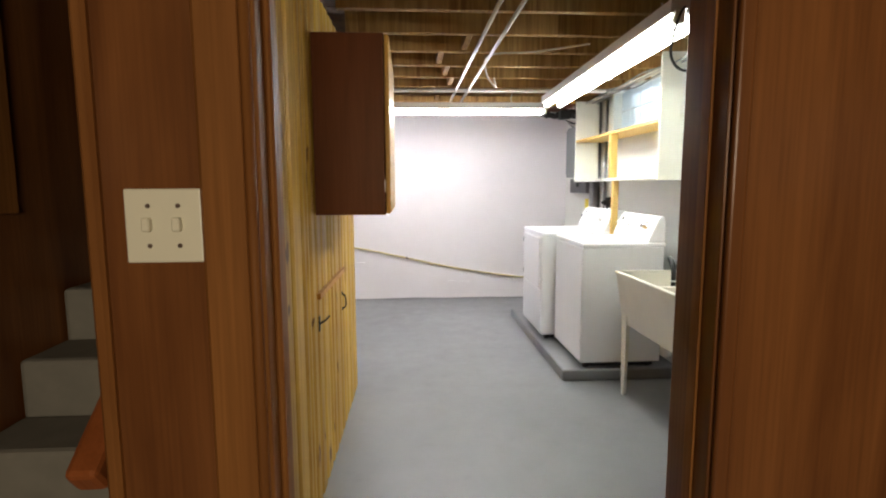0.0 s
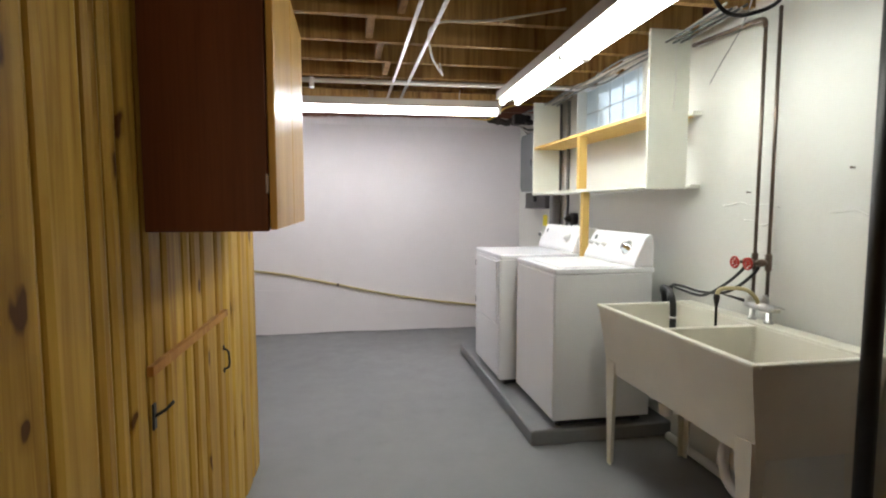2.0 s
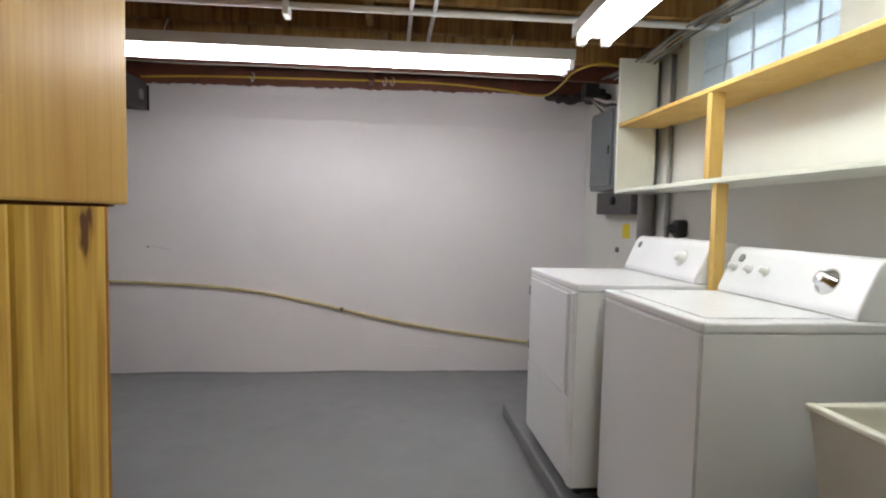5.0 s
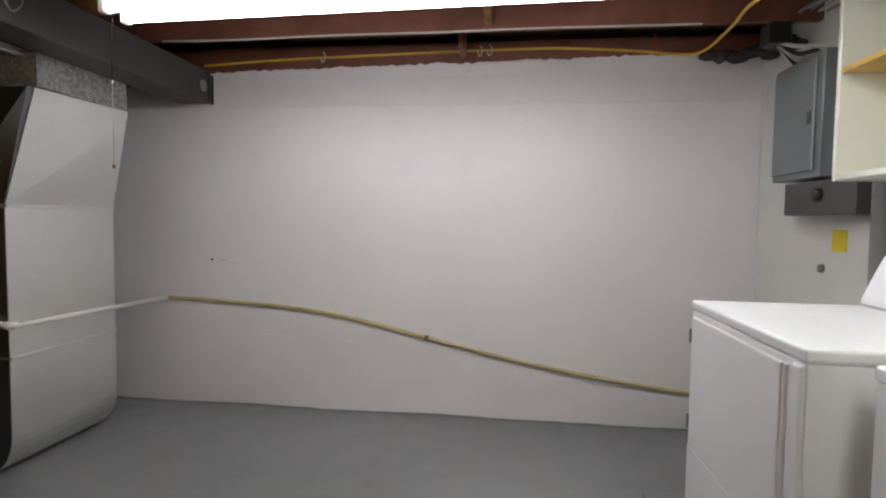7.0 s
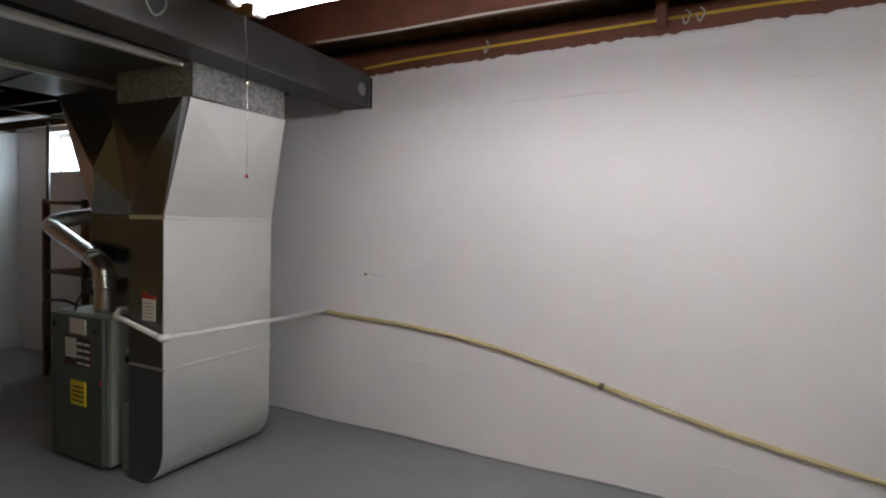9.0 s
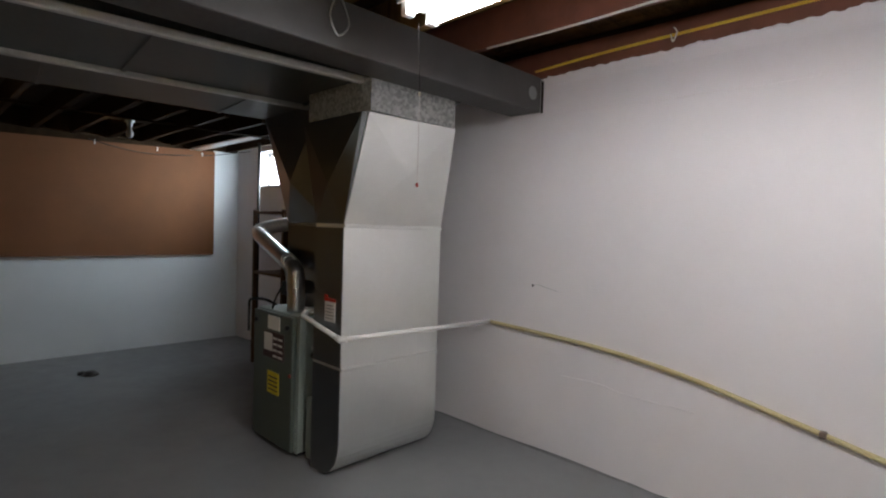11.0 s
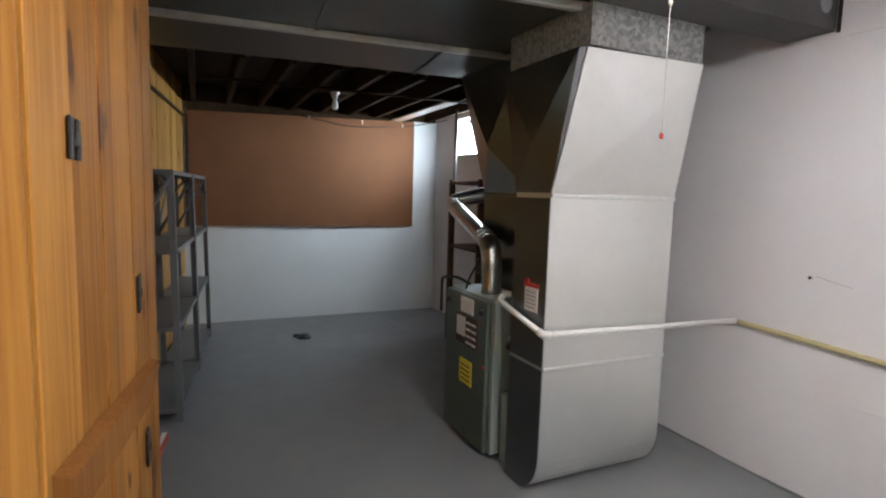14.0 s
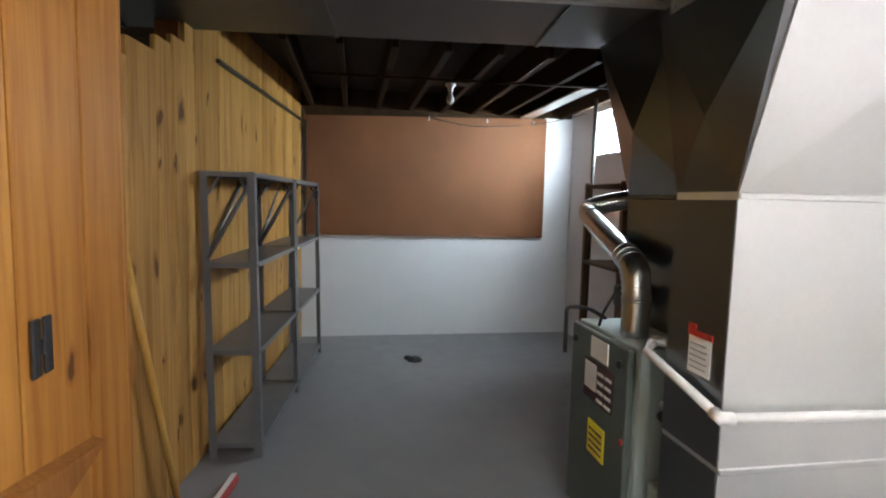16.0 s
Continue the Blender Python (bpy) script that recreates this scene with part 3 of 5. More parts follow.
def basin(y0, y1):
    """One basin: an open tapered box with walls."""
    bm = B()
    z1, z0 = RZ - 0.004, 0.50
    inset = 0.05

    def ring(x0, x1, ya, yb, z):
        return [bm.verts.new(p) for p in ((x0, ya, z), (x1, ya, z), (x1, yb, z), (x0, yb, z))]

    o1, o0 = ring(X0 + 0.012, X1 - 0.005, y0, y1, z1), ring(X0 + 0.012 + inset, X1 - 0.03, y0 + inset * 0.4, y1 - inset * 0.4, z0)
    i1, i0 = ring(X0 + 0.03, X1 - 0.09, y0 + 0.016, y1 - 0.016, z1), ring(X0 + 0.03 + inset, X1 - 0.12, y0 + 0.02 + inset * 0.4, y1 - 0.02 - inset * 0.4, z0 + 0.015)
    for a, b in ((o0, o1), (i1, i0), (o1, i1)):
        for k in range(4):
            bm.faces.new((a[k], a[(k + 1) % 4], b[(k + 1) % 4], b[k]))
    bm.faces.new(o0)
    bm.faces.new(i0)
    bmesh.ops.bevel(bm, geom=[e for e in bm.edges if abs(e.verts[0].co.z - e.verts[1].co.z) > 0.1], offset=0.012, segments=3, affect="EDGES", profile=0.5)
    return bm


mid = (Y0 + Y1) / 2
for ya, yb in ((Y0 + 0.012, mid - 0.001), (mid + 0.001, Y1 - 0.012)):
    part("basin", basin(ya, yb), M["tub"], tub)
part("apron", hexa(B(), [(X0 + 0.055, Y0 + 0.03, 0.495), (X0 + 0.075, Y0 + 0.03, 0.495), (X0 + 0.075, Y1 - 0.03, 0.495), (X0 + 0.055, Y1 - 0.03, 0.495)], [(X0 + 0.008, Y0 + 0.011, RZ - 0.013), (X0 + 0.028, Y0 + 0.011, RZ - 0.013), (X0 + 0.028, Y1 - 0.011, RZ - 0.013), (X0 + 0.008, Y1 - 0.011, RZ - 0.013)]), M["tub"], tub)
bm = B()
bx(bm, X0, X0 + 0.028, Y0, Y1, RZ - 0.012, RZ + 0.006, 0.005, 2)
bx(bm, X1 - 0.085, X1, Y0, Y1, RZ - 0.012, RZ + 0.008, 0.005, 2)
bx(bm, X0 + 0.029, X1 - 0.086, Y0, Y0 + 0.028, RZ - 0.012, RZ + 0.005, 0.005, 2)
bx(bm, X0 + 0.029, X1 - 0.086, Y1 - 0.028, Y1, RZ - 0.012, RZ + 0.005, 0.005, 2)
bx(bm, X0 + 0.029, X1 - 0.086, mid - 0.016, mid + 0.016, RZ - 0.03, RZ - 0.008, 0.005, 2)
part("rim", bm, M["tub"], tub)
for sx, lx in ((1, X0 + 0.03), (-1, X1 - 0.03)):
    for sy, ly in ((1, Y0 + 0.03), (-1, Y1 - 0.03)):
        bm = B()
        lean = 0.022
        for wide, tall in ((0.06, 0.085),):
            foot_x, foot_y = lx + lean * sx, ly + lean * sy
            top_x, top_y = lx + 0.012 * sx, ly + 0.006 * sy
            hexa(bm, [(foot_x, foot_y, 0), (foot_x + 0.008 * sx, foot_y, 0), (foot_x + 0.008 * sx, foot_y + 0.035 * sy, 0), (foot_x, foot_y + 0.035 * sy, 0)],
                 [(top_x, top_y, 0.56), (top_x + 0.01 * sx, top_y, 0.56), (top_x + 0.01 * sx, top_y + tall * sy, 0.56), (top_x, top_y + tall * sy, 0.56)])
            hexa(bm, [(foot_x + 0.0085 * sx, foot_y, 0), (foot_x + 0.032 * sx, foot_y, 0), (foot_x + 0.032 * sx, foot_y + 0.008 * sy, 0), (foot_x + 0.0085 * sx, foot_y + 0.008 * sy, 0)],
                 [(top_x + 0.0105 * sx, top_y, 0.56), (top_x + wide * sx, top_y, 0.56), (top_x + wide * sx, top_y + 0.01 * sy, 0.56), (top_x + 0.0105 * sx, top_y + 0.01 * sy, 0.56)])
        part("leg", bm, M["tub"], tub, "tapered angled cream leg")
for by in (4.25, 4.83):
    part("drain_stub", lathe(B(), (1.93, by, 0.5), (1.93, by, 0.3), [(0, 0.045), (0.02, 0.045), (0.03, 0.03), (0.12, 0.028), (0.13, 0.034), (0.17, 0.034), (0.18, 0.02)], 14), M["pvc"], tub, "white plastic drain fitting")
part("drain_trap", tube(B(), smooth_path([(1.93, 4.25, 0.5), (1.93, 4.25, 0.3), (1.93, 4.3, 0.2), (1.93, 4.38, 0.22), (1.93, 4.41, 0.32), (2.0, 4.43, 0.36), (2.24, 4.44, 0.36)], 5), 0.022), M["pvc"], tub, "white plastic drain trap")

# tub faucet, hoses, supply pipes, valves
faucet = thing("faucet", "old metal laundry faucet above the tub's back ledge", "faucet", "", (2.18, 4.53, RZ))
part("body", tube(B(), [(2.185, 4.44, 0.912), (2.185, 4.47, 0.912), (2.185, 4.6, 0.912), (2.185, 4.63, 0.912)], [0.012, 0.018, 0.018, 0.012], 12), M["conduit"], faucet, "dull chrome valve body")
for ky in (4.49, 4.585):
    part("shank", lathe(B(), (2.185, ky, RZ + 0.0085), (2.185, ky, 0.9), [(0, 0.02), (0.008, 0.02), (0.012, 0.012), (0.056, 0.012)], 10), M["conduit"], faucet)
for ky in (4.534, 4.615):
    part("union_nut", lathe(B(), (2.2, ky, 0.915), (2.2, ky, 0.965), [(0, 0.014), (0.006, 0.019), (0.03, 0.019), (0.036, 0.012), (0.05, 0.011)], 6), M["conduit"], faucet)
part("lever", tube(B(), [(2.175, 4.625, 0.925), (2.13, 4.66, 0.94), (2.1, 4.675, 0.948)], [0.008, 0.005, 0.0025], 8), M["iron"], faucet, "dark pointed lever")
part("lever", tube(B(), [(2.175, 4.445, 0.925), (2.16, 4.4, 0.93), (2.15, 4.37, 0.932)], [0.008, 0.005, 0.003], 8), M["conduit"], faucet)
part("spout", tube(B(), smooth_path([(2.18, 4.545, 0.92), (2.165, 4.55, 0.955), (2.13, 4.565, 0.985), (2.08, 4.59, 0.99), (2.035, 4.608, 0.982), (2.022, 4.612, 0.955)], 6), 0.009), M["hose"], faucet, "dull brass spout")
part("nozzle", lathe(B(), (2.022, 4.612, 0.962), (2.022, 4.612, 0.78), [(0, 0.009), (0.008, 0.014), (0.02, 0.014), (0.05, 0.008), (0.06, 0.006), (0.15, 0.0055)], 10), M["iron"], faucet, "dark hanging nozzle")
pipes = thing("supply_pipes", "two old copper supply pipes with red valves", "pipes", "", (2.2, 4.6, 1.0))
for py, top in ((4.534, 2.2), (4.615, 2.14)):
    part("pipe", tube(B(), [(2.21, py, 0.955), (2.21, py, 1.6), (2.21, py, top)], 0.008), M["copper"], pipes)
    part("coupling", lathe(B(), (2.21, py, 1.07), (2.21, py, 1.15), [(0, 0.0125), (0.005, 0.0145), (0.07, 0.0145), (0.075, 0.0125)], 10), M["copper"], pipes)
part("pipe", tube(B(), smooth_path([(2.21, 4.615, 2.14), (2.21, 4.64, 2.18), (2.21, 4.8, 2.19), (2.2, 5.1, 2.2)], 4), 0.011), M["copper"], pipes)
for vy in (4.525, 4.605):
    c = Vector((2.1, vy, 1.105))
    part("valve_body", lathe(B(), (2.21, vy + 0.01, 1.108), c, [(0, 0.011), (0.02, 0.011), (0.025, 0.017), (0.055, 0.017), (0.062, 0.009), (0.105, 0.006)], 12), M["copper"], pipes, "brown brass stop valve")
    bm = B()
    tube(bm, [c + 0.024 * Vector((0, math.cos(a), math.sin(a))) for a in [k * math.pi / 8 for k in range(17)]], 0.005, 6, False)
    for k in range(3):
        a = k * math.pi / 3
        tube(bm, [c - 0.024 * Vector((0, math.cos(a), math.sin(a))), c + 0.024 * Vector((0, math.cos(a), math.sin(a)))], 0.0035, 6)
    part("valve_wheel", bm, M["red"], pipes, "dull red round valve handle")
for i, y0 in enumerate((4.525, 4.605)):
    h = thing("washer_hose", "black rubber washer supply hose", "hose", "washer hoses", (2.2, 5.0, 0.9))
    part("hose", tube(B(), smooth_path([(2.155, y0, 1.092), (2.15, y0 + 0.02, 1.06), (2.145, y0 + 0.1, 0.995), (2.14, y0 + 0.2, 0.945 - 0.01 * i), (2.14, 4.9, 0.925 - 0.02 * i), (2.15, 5.08, 0.93 - 0.02 * i), (2.17, 5.18, 0.9), (2.18, 5.22, 0.75)], 6), 0.0072), M["black"], h)
h = thing("drain_hose", "black washer drain hose hooked into the tub", "hose", "", (2.1, 5.0, RZ))
part("hose", tube(B(), smooth_path([(2.16, 5.22, 0.6), (2.14, 5.19, 0.82), (2.08, 5.12, 0.905), (2.02, 5.0, 0.93), (1.985, 4.9, 0.918), (1.977, 4.866, 0.86), (1.976, 4.862, 0.71)], 7), 0.0155), M["black"], h)
part("clamp", tube(B(), [(1.977, 4.864, 0.8), (1.977, 4.864, 0.81)], 0.0185), M["fixture"], h)
for k in range(3):
    part("coil", tube(B(), smooth_path([(2.2, 5.245, 0.35 + 0.1 * k), (2.17, 5.2, 0.5 + 0.1 * k), (2.17, 5.17, 0.65 + 0.06 * k), (2.2, 5.2, 0.8), (2.21, 5.245, 0.9)], 5), 0.011, 8), M["black"], h)

pole = thing("support_pole", "dark slender steel pole from floor to ceiling", "pole", "", (1.92, 3.8, 0))
part("shaft", tube(B(), [(1.92, 3.8, 0.01), (1.92, 3.8, JB)], 0.026, 16), M["iron"], pole)
part("foot_plate", bx(B(), 1.86, 1.98, 3.74, 3.86, 0, 0.01), M["iron"], pole)

# shelves above the machines
sh = thing("wall_shelf", "cream painted open wall shelf with raw pine bracing", "shelf", "", (2.1, 6.0, 1.45))
SX = 1.972
part("end_panel", bx(B(), SX, SX + 0.237, 5.135, 5.155, 1.448, 2.288, 0.002), M["shelf_white"], sh)
part("end_panel", bx(B(), SX, SX + 0.237, 6.925, 6.945, 1.448, 2.24, 0.002), M["shelf_white"], sh)
for z in (1.452, 1.838):
    part("cleat", bx(B(), 2.2, EX - 0.002, 5.085, 5.133, z, z + 0.02, 0.002), M["shelf_white"], sh)
    part("shelf_board", bx(B(), SX + 0.003, EX - 0.002, 5.157, 6.923, z, z + 0.02, 0.002), M["shelf_raw"] if z > 1.5 else M["shelf_white"], sh, "raw pine underside" if z > 1.5 else "")
part("brace", bx(B(), SX + 0.008, SX + 0.07, 6.015, 6.05, 1.473, 1.837, 0.002), M["shelf_raw"], sh, "raw yellow pine upright")
part("brace", bx(B(), SX + 0.02, SX + 0.072, 5.966, 6.001, 0.9, 1.451, 0.002), M["shelf_raw"], sh, "raw yellow pine upright")

shs = thing("hanging_cord", "pale cord hanging down the shelf's end panel", "cord", "", (2.1, 5.13, 2.2))
part("cord", tube(B(), smooth_path([(2.12, 5.13, 2.29), (2.118, 5.128, 2.15), (2.122, 5.128, 2.0), (2.115, 5.128, 1.93), (2.112, 5.128, 1.86)], 5), 0.0028, 6), M["label_white"], shs)
tw = thing("loose_wire", "thin grey wire dangling from the joists to the wall", "wire", "", (1.9, 4.3, 2.2))
part("wire", tube(B(), smooth_path([(1.75, 4.1, 2.26), (1.9, 4.3, 2.21), (2.05, 4.55, 2.13), (2.18, 4.85, 2.05), (2.24, 5.02, 1.98)], 5), 0.0028, 6), M["concrete"], tw)

# electric panel and conduit in the corner
el = thing("electric_panel", "grey steel breaker panel in the corner", "electric panel", "", (2.2, 7.55, 1.5))
part("box", bx(B(), 2.135, EX - 0.002, 7.33, 7.75, 1.5, 2.06, 0.004), M["grey_box"], el)
d = part("door", bx(B(), 2.12, 2.133, 7.37, 7.73, 1.53, 2.03, 0.003), M["grey_box"], el)
part("latch", bx(B(), 2.112, 2.121, 7.39, 7.41, 1.74, 1.8, 0.002), M["black"], d)
mb = thing("meter_box", "grey junction box below the breaker panel, coloured dark for its shade", "junction box", "", (2.2, 7.35, 1.31))
# dark beam paint puts the corner's shade into this grey box
part("box", bx(B(), 2.15, EX - 0.002, 7.1, 7.65, 1.33, 1.485, 0.004), M["beam"], mb)
part("knockout", lathe(B(), (2.152, 7.35, 1.42), (2.1, 7.35, 1.42), [(0, 0.03), (0.02, 0.03), (0.03, 0.018)], 12), M["black"], mb)
cd = thing("conduit_riser", "grey steel conduit riser on the east wall", "conduit", "", (2.22, 7.0, 0.07))
for cy_, r in ((7.0, 0.05), (6.815, 0.014)):
    part("pipe", tube(B(), [(EX - r - 0.004, cy_, 0.088), (EX - r - 0.004, cy_, 2.24)], r, 18), M["riser"], cd)
ou = thing("outlet", "black dryer outlet on the east wall", "outlet", "", (2.24, 6.64, 1.26))
part("box", bx(B(), 2.2, EX - 0.001, 6.61, 6.69, 1.2, 1.3, 0.018, 3), M["black"], ou)
part("plug", lathe(B(), (2.2, 6.65, 1.25), (2.15, 6.65, 1.25), [(0, 0.03), (0.02, 0.028), (0.035, 0.018), (0.05, 0.012)], 12), M["black"], ou)
part("cord", tube(B(), smooth_path([(2.2, 6.62, 1.2), (2.19, 6.6, 1.08), (2.23, 6.55, 0.9)], 5), 0.012, 8), M["black"], ou)
yt = thing("yellow_tag", "yellow tag on the east wall", "tag", "", (2.25, 7.38, 1.2))
part("card", bx(B(), EX - 0.004, EX - 0.0005, 7.32, 7.43, 1.165, 1.265, 0.0005), M["yellow"], yt)
kn = thing("wall_plug", "small grey plug in the east wall", "plug", "", (EX, 7.55, 1.05))
part("cap", lathe(B(), (EX, 7.5, 1.08), (EX - 0.03, 7.5, 1.08), [(0, 0.022), (0.015, 0.02), (0.02, 0.008)], 10), M["grey_box"], kn)


# ---- lamps ----
def shop_light(label, m, glow, joined=False):
    t = tagged(new("strip_light"), label, "ceiling light", "fluorescent strip lights")
    L = 1.22
    bm = B()
    a = [(-0.1, 0.026), (-0.098, 0.084), (0.098, 0.084), (0.1, 0.026), (0.094, 0.026), (0.075, 0.046), (-0.075, 0.046), (-0.094, 0.026)]
    v0 = [bm.verts.new((-L, y, z)) for y, z in a]
    v1 = [bm.verts.new((L, y, z)) for y, z in a]
    for i in range(8):
        j = (i + 1) % 8
        bm.faces.new((v0[i], v0[j], v1[j], v1[i]))
    for v in (v0, v1):
        for q in ((0, 1, 6, 7), (1, 2, 5, 6), (2, 3, 4, 5)):
            bm.faces.new([v[k] for k in q])
    part("housing", bm, M["lamp_metal"], t, "grey-white enamelled channel")
    part("ballast_cover", bx(B(), -L, L, -0.03, 0.03, 0.026, 0.0455, 0.004), M["fixture"], t)
    for y in (-0.058, 0.058):
        part("tube", tube(B(), [(-L + 0.03, y, 0.012), (L - 0.03, y, 0.012)], 0.019, 12), glow, t, "glowing fluorescent tube")
        for s in (-1, 1):
            part("socket", bx(B(), s * L - 0.03 * (s > 0), s * L + 0.03 * (s < 0), y - 0.022, y + 0.022, -0.012, 0.045, 0.004), M["fixture"], t)
        if joined:
            part("mid_socket", bx(B(), -0.022, 0.022, y - 0.024, y + 0.024, -0.012, 0.045, 0.005), M["fixture"], t)
    for x in (-0.9, 0.9):
        part("hanger", tube(B(), smooth_path([(x, -0.03, 0.083), (x - 0.01, -0.02, 0.12), (x, 0.0, 0.172)], 4), 0.0035, 6), M["conduit"], t)
    t.matrix_world = m
    return t


lamp_a = shop_light("white two-tube fluorescent fixture along the tub", pose(1.527, 5.09, 2.10, 0, 0, 88.3), M["glow_dim"], True)
lamp_b = shop_light("white two-tube fluorescent fixture near the north wall", pose(0.385, 6.775, 2.10, 0, 0, -1.7), M["glow"])

# window assumed out of view to go with the south room's light
rm = tagged(new("window_south"), "assumed, unseen curtained window of the finished room", "window", "", "structure")
bm = B()
for z0, z1 in ((1.34, 1.4), (1.96, 2.02)):
    bx(bm, 0.04, 1.46, -0.899, -0.865, z0, z1, 0.004)
for x0, x1 in ((0.04, 0.098), (1.402, 1.46)):
    bx(bm, x0, x1, -0.899, -0.865, 1.401, 1.959, 0.004)
part("window_frame", bm, M["trim"], rm)
part("curtain", bx(B(), 0.1, 1.4, -0.898, -0.89, 1.402, 1.958), M["lamp_shade"], rm)

# ---- pine closet details ----
cab = thing("wall_cabinet", "dark stained wall cabinet with pale varnished doors", "cabinet", "", (0.07, 4.4, 1.29))
CX0, CX1, CY0, CY1, CZ0, CZ1 = closet_x(3.946) + 0.002, 0.192, 3.946, 4.795, 1.29, 2.05
part("side_panel", bx(B(), CX0, CX1, CY0, CY0 + 0.018, CZ0, CZ1, 0.002), M["cab_dark"], cab, "dark stained side panel")
part("side_panel", bx(B(), CX0, CX1, CY1 - 0.018, CY1, CZ0, CZ1, 0.002), M["cab_dark"], cab)
part("bottom_panel", bx(B(), CX0, CX1, CY0 + 0.018, CY1 - 0.018, CZ0 + 0.01, CZ0 + 0.028), M["cab_dark"], cab)
part("top_panel", bx(B(), CX0, CX1, CY0 + 0.018, CY1 - 0.018, CZ1 - 0.02, CZ1 - 0.002), M["cab_dark"], cab)
for y0, y1 in ((CY0 + 0.004, 4.372), (4.38, CY1 - 0.002)):
    d = part("door", bx(B(), CX1 + 0.003, CX1 + 0.022, y0, y1, CZ0 + 0.004, CZ1 - 0.004, 0.004, 2), M["cab_door"], cab, "pale varnished door")
    part("hinge", bx(B(), CX1 - 0.004, CX1 + 0.003, CY0 - 0.004 if y0 < 4.2 else CY1, CY0 + 0.006 if y0 < 4.2 else CY1 + 0.004, CZ0 + 0.1, CZ0 + 0.15), M["copper"], d)

lo = thing("cupboard_batten", "pine batten and iron latch on the closet plank door", "batten", "", (PX, 4.3, 0.95))
part("strip", prism(B(), [(closet_x(3.92) + 0.001, 3.92), (closet_x(3.92) + 0.017, 3.92), (closet_x(4.68) + 0.017, 4.68), (closet_x(4.68) + 0.001, 4.68)], 0.925, 0.95), M["pine_red"], lo)


def pull(p, out, label):
    """A black drop pull: two plates and a bow; out is the way off the door."""
    t = thing("door_pull", label, "handle", "", p)
    p, out = Vector(p), Vector(out)
    for dz in (0.045, -0.045):
        q = p + Vector((0, 0, dz))
        part("plate", lathe(B(), q, q + out, [(0, 0.011), (0.004, 0.01), (0.006, 0.003)], 8), M["black"], t)
    part("bow", tube(B(), smooth_path([p + Vector((0, 0, 0.042)), p + out * 0.018 + Vector((0, 0, 0.028)), p + out * 0.02 - Vector((0, 0, 0.028)), p - Vector((0, 0, 0.042))], 5), 0.004, 8), M["black"], t)


pull((closet_x(4.665), 4.665, 0.755), (1, 0, 0), "black iron bow pull on the pine door")
LX = closet_x(3.95)
lt = thing("thumb_latch", "black iron thumb latch on the pine door", "latch", "", (PX, 3.95, 0.8))
part("plate", bx(B(), LX, LX + 0.006, 3.94, 3.962, 0.775, 0.845, 0.002), M["black"], lt)
part("lever", tube(B(), [(LX + 0.004, 3.95, 0.81), (LX + 0.028, 3.965, 0.822), (LX + 0.045, 3.975, 0.84)], 0.0045, 8), M["black"], lt)

# ---- furnace corner ----
fu = thing("furnace", "dark green steel furnace with service labels", "furnace", "", (-2.2, 7.3, 0))
part("cabinet", bx(B(), -2.48, -2.0, 7.03, 7.7, 0.02, 0.81, 0.006), M["furnace_edge"], fu)
d = part("front_door", bx(B(), -2.475, -2.012, 7.0, 7.028, 0.03, 0.8, 0.006, 2), M["furnace"], fu, "dark green front door")
part("energy_label", bx(B(), -2.285, -2.15, 6.996, 6.9995, 0.325, 0.455), M["yellow"], d, "yellow energy label")
part("notice", bx(B(), -2.29, -2.15, 6.996, 6.9995, 0.705, 0.785), M["label_white"], d)
w_ = part("warning_label", bx(B(), -2.34, -2.1, 6.996, 6.9995, 0.535, 0.69), M["label_dark"], d, "dark bordered printed warning label")
part("print_patch", bx(B(), -2.33, -2.23, 6.9945, 6.9958, 0.575, 0.68), M["label_white"], d)
for i in range(4):
    for k in range(2):
        part("print_patch", bx(B(), -2.222 + 0.06 * k, -2.172 + 0.06 * k, 6.9945, 6.9958, 0.545 + 0.035 * i, 0.557 + 0.035 * i), M["label_white"], d)
    part("print_bar", bx(B(), -2.27, -2.165, 6.9945, 6.9958, 0.345 + 0.025 * i, 0.353 + 0.025 * i), M["label_dark"], d)
part("red_mark", lathe(B(), (-2.03, 7.0, 0.47), (-2.03, 6.99, 0.47), [(0, 0.012), (0.006, 0.01)], 10), M["red"], d, "small red mark")
for x in (-2.43, -2.06):
    part("latch", lathe(B(), (x, 7.0, 0.74), (x, 6.97, 0.74), [(0, 0.016), (0.012, 0.016), (0.016, 0.008)], 10), M["black"], d)
part("side_filler", bx(B(), -1.999, -1.985, 7.03, 7.075, 0.03, 0.8, 0.003), M["furnace_edge"], fu)
part("stub", tube(B(), [(-1.99, 7.12, 0.62), (-1.9, 7.12, 0.62)], 0.011, 8), M["pvc"], fu, "white plastic stub")
part("grommet", lathe(B(), (-1.986, 7.12, 0.58), (-1.95, 7.12, 0.58), [(0, 0.02), (0.015, 0.02), (0.02, 0.012)], 10), M["black"], fu)
part("filter_cover", bx(B(), -1.984, -1.868, 7.08, 7.5, 0.0, 0.35, 0.006), M["furnace_edge"], fu)
part("base", bx(B(), -2.46, -2.02, 7.05, 7.68, 0.0, 0.02), M["black"], fu)

rp = thing("return_duct", "bright galvanised return air duct beside the furnace", "duct", "", (-1.75, 7.4, 0))
RX, RY0, RY1 = -1.598, 7.042, 7.735
bm = B()
bx(bm, -1.86, RX, RY0, RY1, 0.59, 1.325)
part("drop", bm, M["galv"], rp, "straight galvanised drop")
